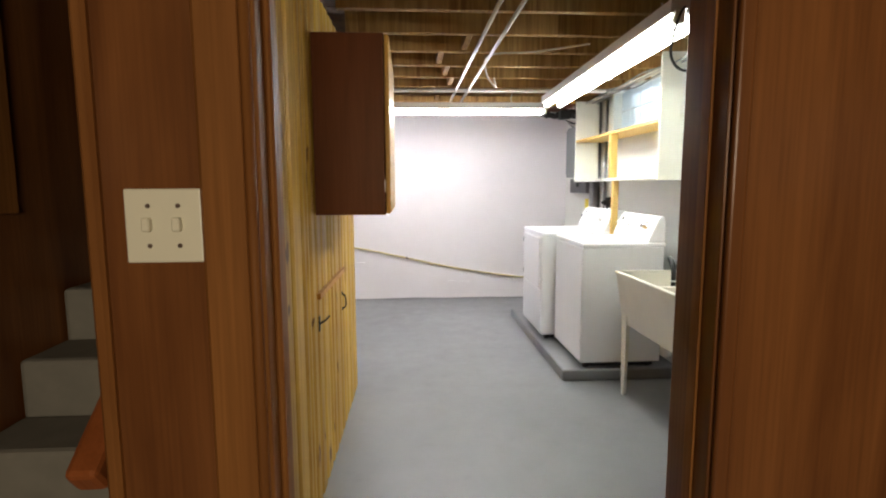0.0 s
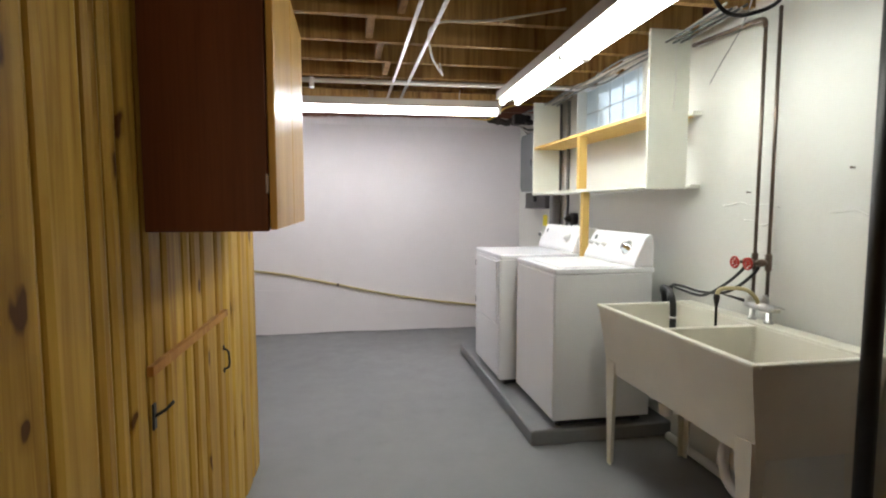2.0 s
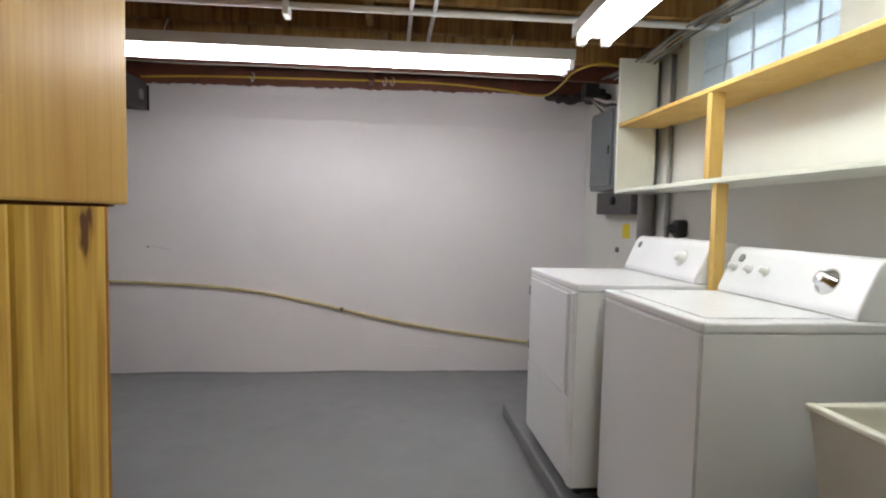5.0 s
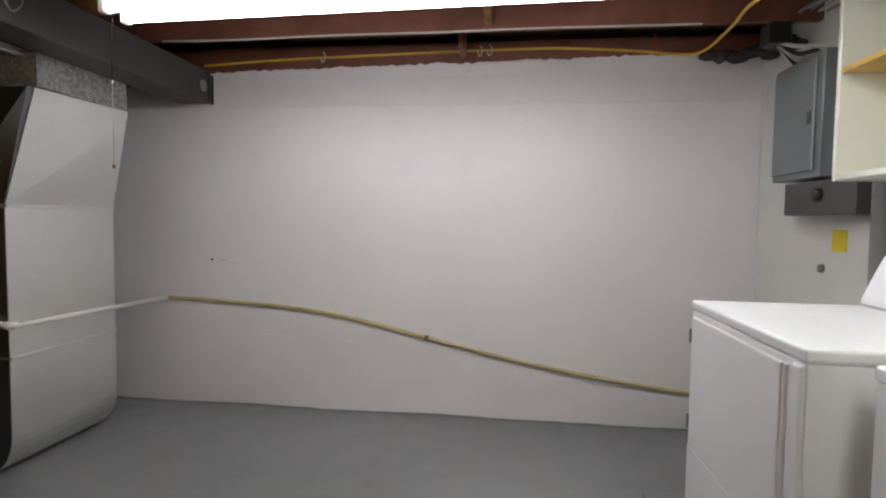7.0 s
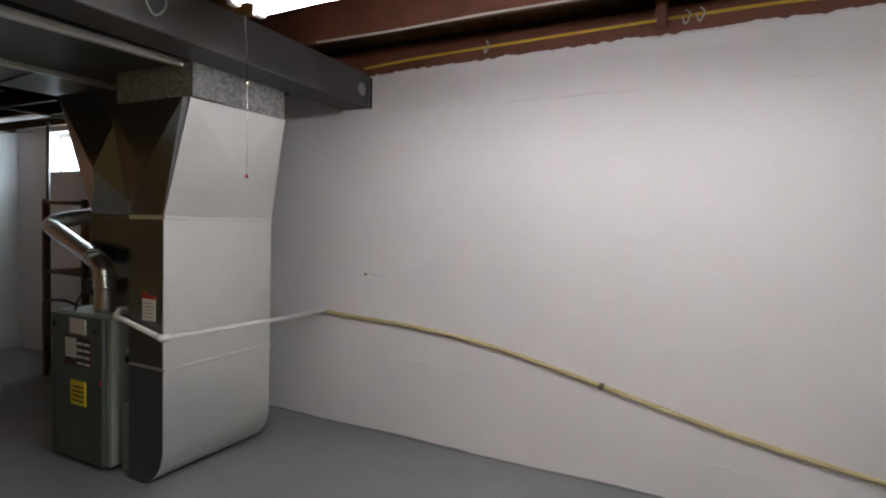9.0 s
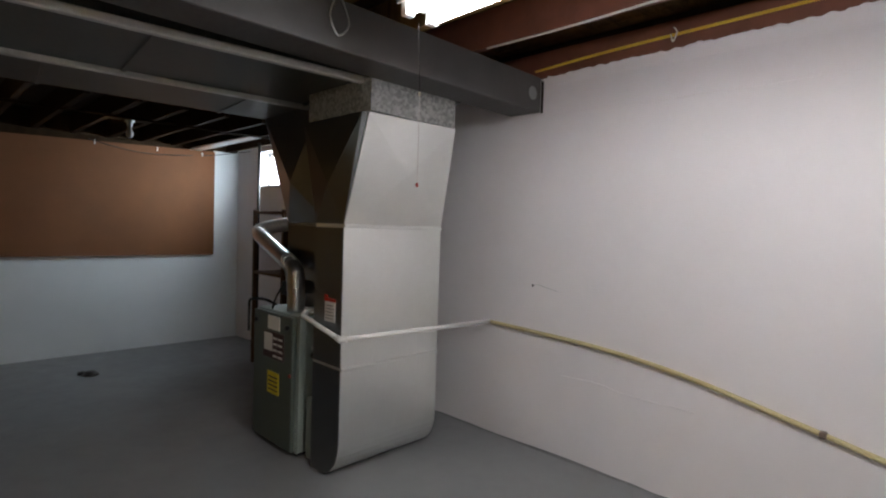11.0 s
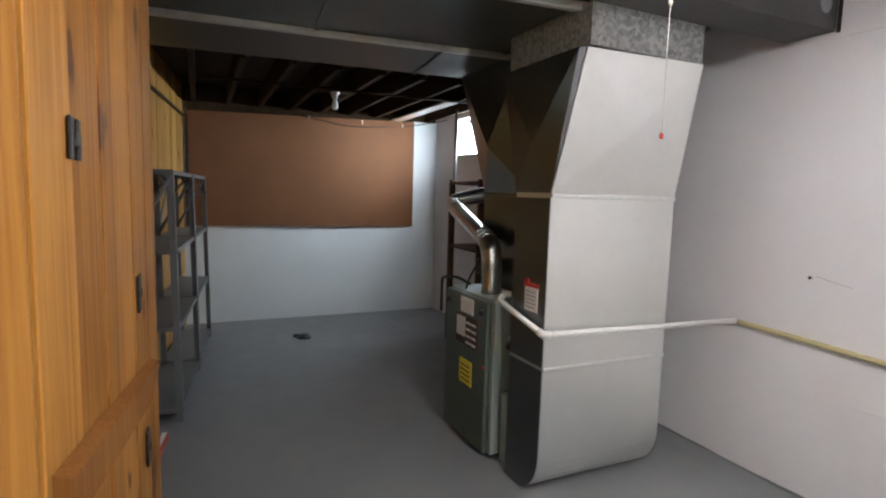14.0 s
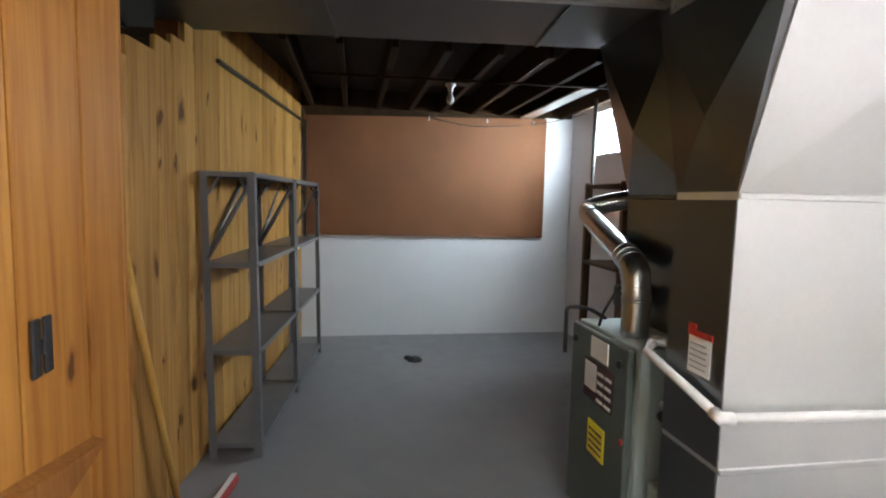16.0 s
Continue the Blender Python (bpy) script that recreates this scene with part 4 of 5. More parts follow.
tr_bm = hexa(B(), [(-1.86, RY0, 1.333), (RX, RY0, 1.333), (RX, RY1, 1.333), (-1.86, RY1, 1.333)], [(-2.0, 7.065, 1.888), (-1.445, 7.065, 1.888), (-1.43, 7.66, 1.893), (-2.0, 7.66, 1.893)])
bmesh.ops.recalc_face_normals(tr_bm, faces=tr_bm.faces)
for f in [f for f in tr_bm.faces if abs(f.normal.z) < 0.7]:
    n, c = f.normal.copy(), f.calc_center_median()
    v = bmesh.ops.poke(tr_bm, faces=[f])["verts"][0]
    v.co = c + n * 0.02
part("transition", tr_bm, M["galv"], rp, "slanted galvanised transition with cross breaks")
# added dark sheets imitate dim reflections on the galvanised south side
part("side_panel", bx(B(), -1.858, RX - 0.004, RY0 - 0.003, RY0 - 0.0005, 0.6, 1.318), M["plenum_dark"], rp, "added dark sheet for the drop's dim south side")
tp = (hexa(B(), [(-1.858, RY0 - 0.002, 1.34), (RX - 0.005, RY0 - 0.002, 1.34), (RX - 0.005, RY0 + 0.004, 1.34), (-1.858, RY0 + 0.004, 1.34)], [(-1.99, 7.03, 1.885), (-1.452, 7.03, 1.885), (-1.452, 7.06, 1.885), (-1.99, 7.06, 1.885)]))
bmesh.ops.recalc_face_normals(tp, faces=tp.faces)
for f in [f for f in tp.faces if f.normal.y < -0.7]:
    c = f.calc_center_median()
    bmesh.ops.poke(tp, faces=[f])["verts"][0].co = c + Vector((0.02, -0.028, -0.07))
part("side_panel", tp, M["plenum_dark"], rp, "added dark cross-broken sheet for the transition's dim south side")
part("collar", bx(B(), -2.0, -1.437, 7.068, 7.658, 1.895, 2.052), M["galv_spangle"], rp, "spangled galvanised collar")
bm = B()
prof = [(-1.86, 0.585), (-1.86, 0.0), (-1.78, 0.0)]
prof += [(-1.78 + 0.182 * math.sin(a), 0.2 - 0.2 * math.cos(a)) for a in [k * math.pi / 16 for k in range(1, 9)]] + [(RX, 0.585)]
a = [bm.verts.new((x, RY0, z)) for x, z in prof]
b = [bm.verts.new((x, RY1, z)) for x, z in prof]
bm.faces.new(a)
bm.faces.new(b[::-1])
for i in range(len(prof)):
    j = (i + 1) % len(prof)
    f = bm.faces.new((a[i], b[i], b[j], a[j]))
part("boot", bm, M["galv"], rp, "rounded galvanised bottom boot")
# the boot's shaded south side, drawn as one more dark sheet
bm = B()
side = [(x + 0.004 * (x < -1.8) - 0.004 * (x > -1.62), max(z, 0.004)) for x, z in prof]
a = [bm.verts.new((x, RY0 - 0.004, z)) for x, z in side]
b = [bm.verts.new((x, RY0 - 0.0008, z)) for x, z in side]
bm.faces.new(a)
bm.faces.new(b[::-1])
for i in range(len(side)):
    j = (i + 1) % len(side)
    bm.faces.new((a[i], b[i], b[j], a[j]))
part("boot_side", bm, M["plenum_dark"], rp, "added dark sheet for the boot's dim south side")
for z in (1.329, 0.588):
    part("seam", bx(B(), -1.863, RX + 0.006, RY0 + 0.001, RY1 + 0.006, z - 0.009, z + 0.009, 0.003), M["galv"], rp)

sp = thing("supply_plenum", "dark shiny supply plenum above the furnace", "duct", "", (-2.3, 7.5, 0.82))
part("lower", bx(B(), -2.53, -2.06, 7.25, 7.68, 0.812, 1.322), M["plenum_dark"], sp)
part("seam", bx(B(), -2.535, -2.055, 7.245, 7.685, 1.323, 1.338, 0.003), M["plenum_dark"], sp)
fb = hexa(B(), [(-2.53, 7.25, 1.339), (-2.06, 7.25, 1.339), (-2.06, 7.68, 1.339), (-2.53, 7.68, 1.339)], [(-2.82, 7.22, 2.045), (-2.14, 7.22, 2.045), (-2.14, 7.68, 2.045), (-2.82, 7.68, 2.045)])
bmesh.ops.recalc_face_normals(fb, faces=fb.faces)
for f in [f for f in fb.faces if abs(f.normal.z) < 0.7]:
    n, c = f.normal.copy(), f.calc_center_median()
    v = bmesh.ops.poke(fb, faces=[f])["verts"][0]
    v.co = c + n * 0.06 - Vector((0, 0, 0.1))
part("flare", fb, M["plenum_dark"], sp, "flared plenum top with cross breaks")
# pale flange metal, wider at the top, imitates light caught by the seam
part("corner_seam", tube(B(), [(-2.06, 7.245, 1.34), (-2.1, 7.23, 1.7), (-2.14, 7.213, 2.04)], [0.007, 0.013, 0.024], 8), M["flange"], sp, "standing seam, paler in colour for the light it catches")

tr = thing("trunk_ducts", "dark galvanised trunk ducts running below the joists", "duct", "", (-1.5, 6.9, 2.05))
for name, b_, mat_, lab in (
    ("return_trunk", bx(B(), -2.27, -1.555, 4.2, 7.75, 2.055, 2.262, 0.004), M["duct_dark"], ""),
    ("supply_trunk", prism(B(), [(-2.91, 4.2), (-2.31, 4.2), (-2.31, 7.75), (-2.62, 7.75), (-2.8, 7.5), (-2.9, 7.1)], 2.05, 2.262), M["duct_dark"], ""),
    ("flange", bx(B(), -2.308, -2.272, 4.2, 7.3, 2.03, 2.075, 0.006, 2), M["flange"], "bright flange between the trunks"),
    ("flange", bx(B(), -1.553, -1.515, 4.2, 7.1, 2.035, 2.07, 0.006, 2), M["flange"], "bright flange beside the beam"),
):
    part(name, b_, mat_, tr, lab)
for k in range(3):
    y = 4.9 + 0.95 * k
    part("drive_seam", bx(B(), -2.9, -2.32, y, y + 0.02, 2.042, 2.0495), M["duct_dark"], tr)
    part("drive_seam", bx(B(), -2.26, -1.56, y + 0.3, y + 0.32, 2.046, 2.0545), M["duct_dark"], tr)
tr.rotation_euler = (0, 0, radians(-5.0))

fl = thing("flue_pipe", "shiny metal flue pipe with elbows", "pipe", "", (-2.2, 7.1, 0.81))
part("pipe", tube(B(), smooth_path([(-2.19, 7.12, 0.81), (-2.19, 7.12, 0.93), (-2.2, 7.12, 1.0), (-2.27, 7.14, 1.07), (-2.75, 7.25, 1.17), (-3.1, 7.335, 1.24), (-3.19, 7.38, 1.27), (-3.17, 7.47, 1.3), (-3.05, 7.75, 1.36), (-2.9, 8.17, 1.42)], 5), 0.052, 18), M["flue"], fl)

for p, q in (((-2.19, 7.12, 0.94), (-2.19, 7.12, 0.952)), ((-2.36, 7.163, 1.093), (-2.37, 7.165, 1.096)), ((-3.0, 7.313, 1.222), (-3.012, 7.316, 1.225)), ((-3.1, 7.64, 1.336), (-3.095, 7.65, 1.338))):
    part("joint_band", tube(B(), [p, q], 0.0555, 18), M["flue"], fl)
for bend in ([(-2.19, 7.12, 0.93), (-2.2, 7.12, 1.0), (-2.27, 7.14, 1.07), (-2.4, 7.17, 1.1)], [(-3.1, 7.335, 1.24), (-3.19, 7.38, 1.27), (-3.17, 7.47, 1.3), (-3.12, 7.59, 1.33)]):
    gores = smooth_path(bend, 3)
    for p, q in zip(gores, gores[1:]):
        p, q = Vector(p), Vector(q)
        part("gore_rib", tube(B(), [p, p + (q - p).normalized() * 0.006], 0.0548, 18), M["flue"], fl)

pv = thing("condensate_pipe", "white PVC condensate pipe round the duct", "pipe", "", (-1.55, 7.0, 0.76))
part("pipe", tube(B(), [(-1.99, 7.08, 0.845), (-1.92, 7.01, 0.83), (-1.555, 7.008, 0.757)], 0.0135, 10), M["pvc"], pv)
part("pipe", tube(B(), [(-1.555, 7.008, 0.757), (-1.545, NY - 0.02, 0.735)], 0.0135, 10), M["pvc"], pv)
part("stub", tube(B(), [(-1.99, 7.08, 0.845), (-1.9, 7.2, 0.848)], 0.0135, 10), M["pvc"], pv)
part("elbow", tube(B(), [(-1.97, 7.106, 0.845), (-1.992, 7.078, 0.845), (-1.965, 7.055, 0.84)], 0.0185, 12), M["pvc"], pv)
part("elbow", tube(B(), [(-1.585, 7.008, 0.763), (-1.557, 7.006, 0.757), (-1.555, 7.04, 0.757)], 0.018, 10), M["pvc"], pv)
hz = [(-1.545, 0.735), (-1.2, 0.722), (-0.75, 0.70), (-0.3, 0.645), (0.265, 0.524), (0.8, 0.405), (1.4, 0.305), (2.24, 0.2)]
ho = thing("wall_hose", "tan hose clipped along the north wall", "hose", "", (0, NY, 0.5))
part("hose", tube(B(), smooth_path([(x, NY - 0.016, z) for x, z in hz], 6), 0.0125, 10), M["hose"], ho)
for x, z in ((0.265, 0.524),):
    part("clip", bx(B(), x - 0.014, x + 0.014, NY - 0.031, NY - 0.001, z - 0.015, z + 0.015, 0.004), M["copper"], ho)
tg = thing("service_tag", "white service tag with red top on the duct", "tag", "", (-1.72, 7.04, 0.86))
part("card", bx(B(), -1.748, -1.652, 7.036, 7.0385, 0.825, 0.93), M["label_white"], tg)
for i in range(5):
    part("print_bar", bx(B(), -1.738, -1.67 + 0.006 * (i % 2), 7.0345, 7.0358, 0.84 + 0.017 * i, 0.844 + 0.017 * i), M["concrete"], tg)
part("card_top", bx(bx(B(), -1.752, -1.648, 7.035, 7.0385, 0.931, 0.948), -1.752, -1.722, 7.035, 7.0385, 0.9485, 0.965), M["red"], tg, "red top of the tag")

# ---- west bay ----
bo = thing("hardboard_sheet", "brown hardboard sheet mounted on the west wall", "board", "", (WX, 6.7, 1.5))
part("sheet", hexa(B(), [(WX + 0.003, 5.62, 0.955), (WX + 0.035, 5.62, 0.955), (WX + 0.035, 7.895, 0.955), (WX + 0.003, 7.895, 0.955)], [(WX + 0.003, 5.62, 2.025), (WX + 0.035, 5.62, 2.025), (WX + 0.035, 7.895, 2.095), (WX + 0.003, 7.895, 2.095)]), M["hardboard"], bo)


RACK_LEAN = 0.02


def rack(x0, x1, label):
    t = thing("storage_rack", label, "shelving", "grey steel racks", (-3.04, 5.382, 0))
    y0, y1 = 5.382, 5.635
    for x, s in ((x1, -1), (x0, 1)):
        for y, q in ((y0, 1), (y1, -1)):
            bm = B()
            bx(bm, min(x, x + 0.035 * s), max(x, x + 0.035 * s), min(y, y + 0.003 * q), max(y, y + 0.003 * q), 0, 1.41)
            bx(bm, min(x, x + 0.003 * s), max(x, x + 0.003 * s), min(y + 0.003 * q, y + 0.035 * q), max(y + 0.003 * q, y + 0.035 * q), 0, 1.41)
            part("post", bm, M["rack"], t)
    for z in (0.05, 0.52, 0.95, 1.385):
        bm = B()
        bx(bm, x0 + 0.004, x1 - 0.004, y0 + 0.004, y1 - 0.004, z + 0.022, z + 0.025)
        bx(bm, x0 + 0.004, x1 - 0.004, y1 - 0.006, y1 - 0.004, z, z + 0.0215)
        bx(bm, x0 + 0.004, x1 - 0.004, y0 + 0.004, y0 + 0.006, z, z + 0.0215)
        bx(bm, x1 - 0.006, x1 - 0.004, y0 + 0.007, y1 - 0.007, z, z + 0.0215)
        bx(bm, x0 + 0.004, x0 + 0.006, y0 + 0.007, y1 - 0.007, z, z + 0.0215)
        part("shelf", bm, M["rack"], t)
    for x in (x0 + 0.006, x1 - 0.006):
        bm = B()
        tube(bm, [(x, y0 + 0.02, 0.99), (x, y1 - 0.01, 1.375)], 0.011, 4)
        part("brace", bm, M["rack"], t)
        for ya, yb in ((y0 + 0.01, y0 + 0.09), (y1 - 0.01, y1 - 0.07)):
            part("knee", tube(B(), [(x, ya, 1.27), (x, yb, 1.38)], 0.008, 4), M["rack"], t)
    bm = B()
    tube(bm, [(x1 - 0.05, y0 + 0.008, 1.0), (x0 + 0.3, y0 + 0.008, 1.375)], 0.011, 4)
    part("brace", bm, M["rack"], t)
    for z in (0.06, 0.53, 0.96, 1.395):
        for x in (x0 + 0.02, x1 - 0.02):
            part("bolt", lathe(B(), (x, y1, z), (x, y1 + 0.01, z), [(0, 0.007), (0.004, 0.006), (0.006, 0.002)], 8), M["chrome"], t)
    for c in t.children:
        for v in c.data.vertices:
            v.co.y -= RACK_LEAN * v.co.z
    t.rotation_euler = (0, 0, radians(-5.6))
    return t


rack(-3.95, -3.04, "grey steel shelving rack with empty shelves")
rack(-4.88, -3.965, "grey steel shelving rack with empty shelves, second unit")

dr = thing("floor_drain", "small metal floor drain fitting", "drain", "", (-4.54, 6.57, 0))
part("ring", lathe(B(), (-4.54, 6.57, 0.0), (-4.54, 6.57, 0.05), [(0, 0.06), (0.012, 0.06), (0.016, 0.045), (0.03, 0.04), (0.034, 0.03)], 16), M["iron"], dr)
part("cap", lathe(B(), (-4.6, 6.52, 0.0), (-4.6, 6.52, 0.03), [(0, 0.035), (0.02, 0.03), (0.024, 0.01)], 12), M["iron"], dr)

bu = thing("bare_bulb", "bare unlit bulb in a porcelain socket", "light bulb", "", (-4.1, 6.73, WB))
part("socket", lathe(B(), (-4.1, 6.73, WB), (-4.1, 6.73, 2.1), [(0, 0.036), (0.015, 0.036), (0.022, 0.022), (0.05, 0.02)], 14), M["fixture"], bu)
part("mount", bx(B(), -4.16, -4.04, 6.597, 6.847, WB + 0.0005, WB + 0.02), M["joist_dim"], bu)
part("bulb", lathe(B(), (-4.1, 6.73, WB - 0.045), (-4.1, 6.73, 2.0), [(0, 0.013), (0.025, 0.014), (0.045, 0.025), (0.07, 0.028), (0.088, 0.018), (0.094, 0.004)], 14), M["label_white"], bu)

st = thing("wood_stick", "thin bare wooden stick leaning on the pine wall", "stick", "", (-2.2, 5.45, 0))
part("stick", tube(B(), [(-2.63, 5.362, 0.0), (-2.34, 5.29, 1.15)], 0.015, 8), M["cab_door"], st)

# ---- stairs seen from the doorway ----
stair = tagged(new("stairs"), "beige carpeted basement stairs going up", "stairs", "", "structure")
for k in range(-1, 9):
    y0 = 2.65 + 0.25 * k
    bm = B()
    bx(bm, -0.995, PX - 0.13, y0, y0 + 0.252, 0 if k < 2 else 0.19 * k - 0.1, 0.19 * (k + 1) + 0.09, 0.018, 2)
    part("step", bm, M["carpet"], stair)
pb = thing("wall_panel", "lighter wood panel on the stair wall", "panel", "", (-0.99, 3.0, 1.6))
part("board", bx(B(), -0.998, -0.975, 2.75, 3.45, 1.33, 2.25, 0.004), M["trim"], pb)
hr = thing("handrail", "red-brown wooden stair handrail", "handrail", "", (-0.35, 3.0, 0.8))
part("rail", bx(B(), -0.03, 0.03, -0.045, 0.9, -0.035, 0.035, 0.012, 2), M["rail"], hr)
hr.matrix_world = pose(-0.318, 2.64, 0.89, 38, 0, 0)
hr.children[0].matrix_parent_inverse = Matrix.Identity(4)
sw = thing("light_switch", "ivory double toggle switch plate", "switch", "", (-0.11, DY0, 1.32))
part("plate", bx(B(), -0.154, -0.036, DY0 - 0.008, DY0 - 0.001, 1.295, 1.412, 0.003, 2), M["ivory"], sw)
for x in (-0.118, -0.072):
    part("toggle", bx(B(), x - 0.006, x + 0.006, DY0 - 0.022, DY0 - 0.0085, 1.345, 1.367, 0.002), M["ivory"], sw)
    for z in (1.322, 1.385):
        part("screw", lathe(B(), (x, DY0 - 0.008, z), (x, DY0 - 0.011, z), [(0, 0.004), (0.002, 0.003)], 8), M["copper"], sw)

# ---- overhead services ----
for x in (0.725, 0.835):
    t = thing("conduit", "thin steel conduit under the joists", "conduit", "conduits under the joists", (x, 6, JB))
    part("pipe", tube(B(), [(x, 3.4, JB - 0.012), (x, 7.07, JB - 0.012)], 0.011, 8), M["conduit"], t)
yc = thing("yellow_wire", "yellow cable stapled along the sill", "cable", "", (0, NY - 0.03, 2.27))
part("cable", tube(B(), smooth_path([(-1.25, NY - 0.024, 2.294), (-0.78, NY - 0.024, 2.318), (0.0, NY - 0.024, 2.336), (0.6, NY - 0.024, 2.347), (1.06, NY - 0.024, 2.347), (1.5, NY - 0.03, 2.318), (1.78, NY - 0.05, 2.283), (1.86, 7.98, 2.262), (1.85, 7.6, 2.256), (1.83, 7.32, 2.258), (1.93, 7.12, 2.26), (2.15, 7.2, 2.262)], 6), 0.008, 8), M["yellow_cable"], yc)

for y0 in (6.46,):
    t = thing("overhead_pipe", "white plastic pipe under the joists", "pipe", "", (0.7, y0, 2.25))
    part("pipe", tube(B(), [(-1.2, y0 + 0.04, 2.252), (2.24, y0 - 0.05, 2.252)], 0.016, 10), M["pvc"], t)
    part("strap", bx(B(), 0.13, 0.16, y0 - 0.03, y0 + 0.05, 2.2, 2.269, 0.004), M["pvc"], t)
lc = thing("loose_cable", "loose grey cable looped under the joists", "cable", "", (0.9, 5.4, 2.25))
part("cable", tube(B(), smooth_path([(1.4, 4.9, JB - 0.005), (1.1, 5.1, JB - 0.008), (0.83, 5.2, JB - 0.01), (0.86, 5.5, 2.2), (0.97, 5.8, 2.17), (0.99, 5.9, 2.2), (0.98, 5.93, JB - 0.005)], 7), 0.006, 7), M["white_cable"], lc)
ncb = thing("north_cable", "thin grey cable draped along the last joists", "cable", "", (0, 7.6, 2.25))
part("cable", tube(B(), smooth_path([(-1.15, 7.58, 2.262), (-0.7, 7.575, 2.255), (-0.2, 7.575, 2.263), (0.35, 7.57, 2.26), (0.9, 7.575, 2.266), (1.7, 7.57, 2.26)], 6), 0.005, 6), M["white_cable"], ncb)
ps = thing("pull_string", "thin lamp pull string with a small red bead", "pull string", "", (-0.92, 6.88, 2.1))
part("string", tube(B(), [(-0.86, 6.84, 2.1), (-0.915, 6.9, 2.0), (-0.93, 6.92, 1.86)], 0.002, 6), M["iron"], ps)
part("cord", tube(B(), [(-0.93, 6.92, 1.86), (-0.934, 6.925, 1.68), (-0.935, 6.926, 1.51)], 0.0011, 6), M["white_cable"], ps)
part("knot", lathe(B(), (-0.93, 6.92, 1.875), (-0.93, 6.92, 1.855), [(0, 0.002), (0.006, 0.006), (0.014, 0.006), (0.02, 0.002)], 8), M["ivory"], ps)
part("bead", lathe(B(), (-0.935, 6.926, 1.513), (-0.935, 6.926, 1.485), [(0, 0.002), (0.005, 0.0055), (0.014, 0.006), (0.018, 0.003)], 10), M["red"], ps, "small red bead")
lp = thing("wire_loop", "loop of grey wire hanging from the beam", "wire", "", (-1.21, 6.7, 2.15))
part("wire", tube(B(), smooth_path([(-1.2, 6.7, 2.26), (-1.18, 6.66, 2.16), (-1.18, 6.7, 2.09), (-1.18, 6.75, 2.15), (-1.2, 6.72, 2.26)], 6), 0.004, 6), M["conduit"], lp)
for x, z in ((-0.43, 2.33), (0.58, 2.345), (0.64, 2.348)):
    t = thing("cable_tie", "twist of pale twine round the yellow cable", "twine", "cable ties", (x, NY - 0.03, z))
    part("loop", tube(B(), smooth_path([(x, NY - 0.03, z + 0.03), (x + 0.02, NY - 0.045, z), (x, NY - 0.04, z - 0.04), (x - 0.015, NY - 0.03, z)], 4), 0.004, 6), M["white_cable"], t)
bc = thing("cable_bundle", "bundle of grey cables along the east sill", "cable", "", (2.1, 5.6, 2.24))
random.seed(4)
for k in range(7):
    pts = [(2.05 + 0.02 * k + 0.03 * random.random(), 4.7 + 0.45 * i, 2.235 + 0.03 * random.random() - 0.02 * (i % 2)) for i in range(7)]
    part("cable", tube(B(), smooth_path(pts, 4), 0.006, 6), M["white_cable"] if k % 2 else M["grey_box"], bc)
jb = thing("junction_knot", "dark knot of cables and boxes in the corner", "junction box", "", (2.0, 7.6, 2.15))
part("box", bx(B(), 1.98, 2.08, 7.5, 7.6, 2.14, 2.24, 0.006), M["iron"], jb)
for k in range(5):
    part("cable", tube(B(), smooth_path([(2.03, 7.55, 2.16), (2.1 + 0.03 * k, 7.5 + 0.05 * k, 2.12 - 0.02 * k), (2.2, 7.45 + 0.06 * k, 2.1), (2.22, 7.4 + 0.07 * k, 2.03)], 5), 0.01, 7), M["iron"] if k % 2 else M["white_cable"], jb)

cl = thing("lamp_cord", "black lamp cord looped at the end of the fixture", "cord", "", (1.45, 3.9, 2.1))
part("cord", tube(B(), smooth_path([(1.5, 3.9, 2.17), (1.44, 3.87, 2.14), (1.4, 3.86, 2.03), (1.4, 3.87, 1.95), (1.45, 3.88, 1.9), (1.53, 3.88, 1.9), (1.62, 3.87, 1.95), (1.66, 3.9, 2.1), (1.62, 3.95, 2.24)], 6), 0.006, 7), M["black"], cl)
bp = thing("base_pipe", "white plastic pipe along the floor behind the tub", "pipe", "", (2.2, 3.9, 0.02))
part("pipe", tube(B(), [(2.2, 5.2, 0.03), (2.2, 2.7, 0.03)], 0.024, 10), M["pvc"], bp)
hb = thing("hose_bib", "dark iron hose bib on the east wall", "tap", "", (2.24, 3.86, 0.9))
part("body", tube(B(), smooth_path([(EX, 3.86, 0.96), (2.2, 3.86, 0.96), (2.17, 3.84, 0.93), (2.165, 3.82, 0.88)], 4), 0.014, 8), M["iron"], hb)
part("wheel", lathe(B(), (2.2, 3.86, 0.97), (2.2, 3.86, 1.03), [(0, 0.007), (0.03, 0.007), (0.032, 0.024), (0.04, 0.024)], 10), M["iron"], hb)
random.seed(11)
for y0, z0, n in ((4.9, 1.36, 7), (4.3, 1.33, 6), (4.75, 1.28, 4)):
    sc = thing("wall_crack", "peeling crack in the cream wall paint", "crack", "wall cracks", (EX, y0, z0))
    pts = [(EX, y0 - 0.06 * i, z0 + 0.03 * (random.random() - 0.5)) for i in range(n)]
    part("ridge", tube(B(), smooth_path(pts, 3), 0.0035, 5), M["wall_e"], sc)
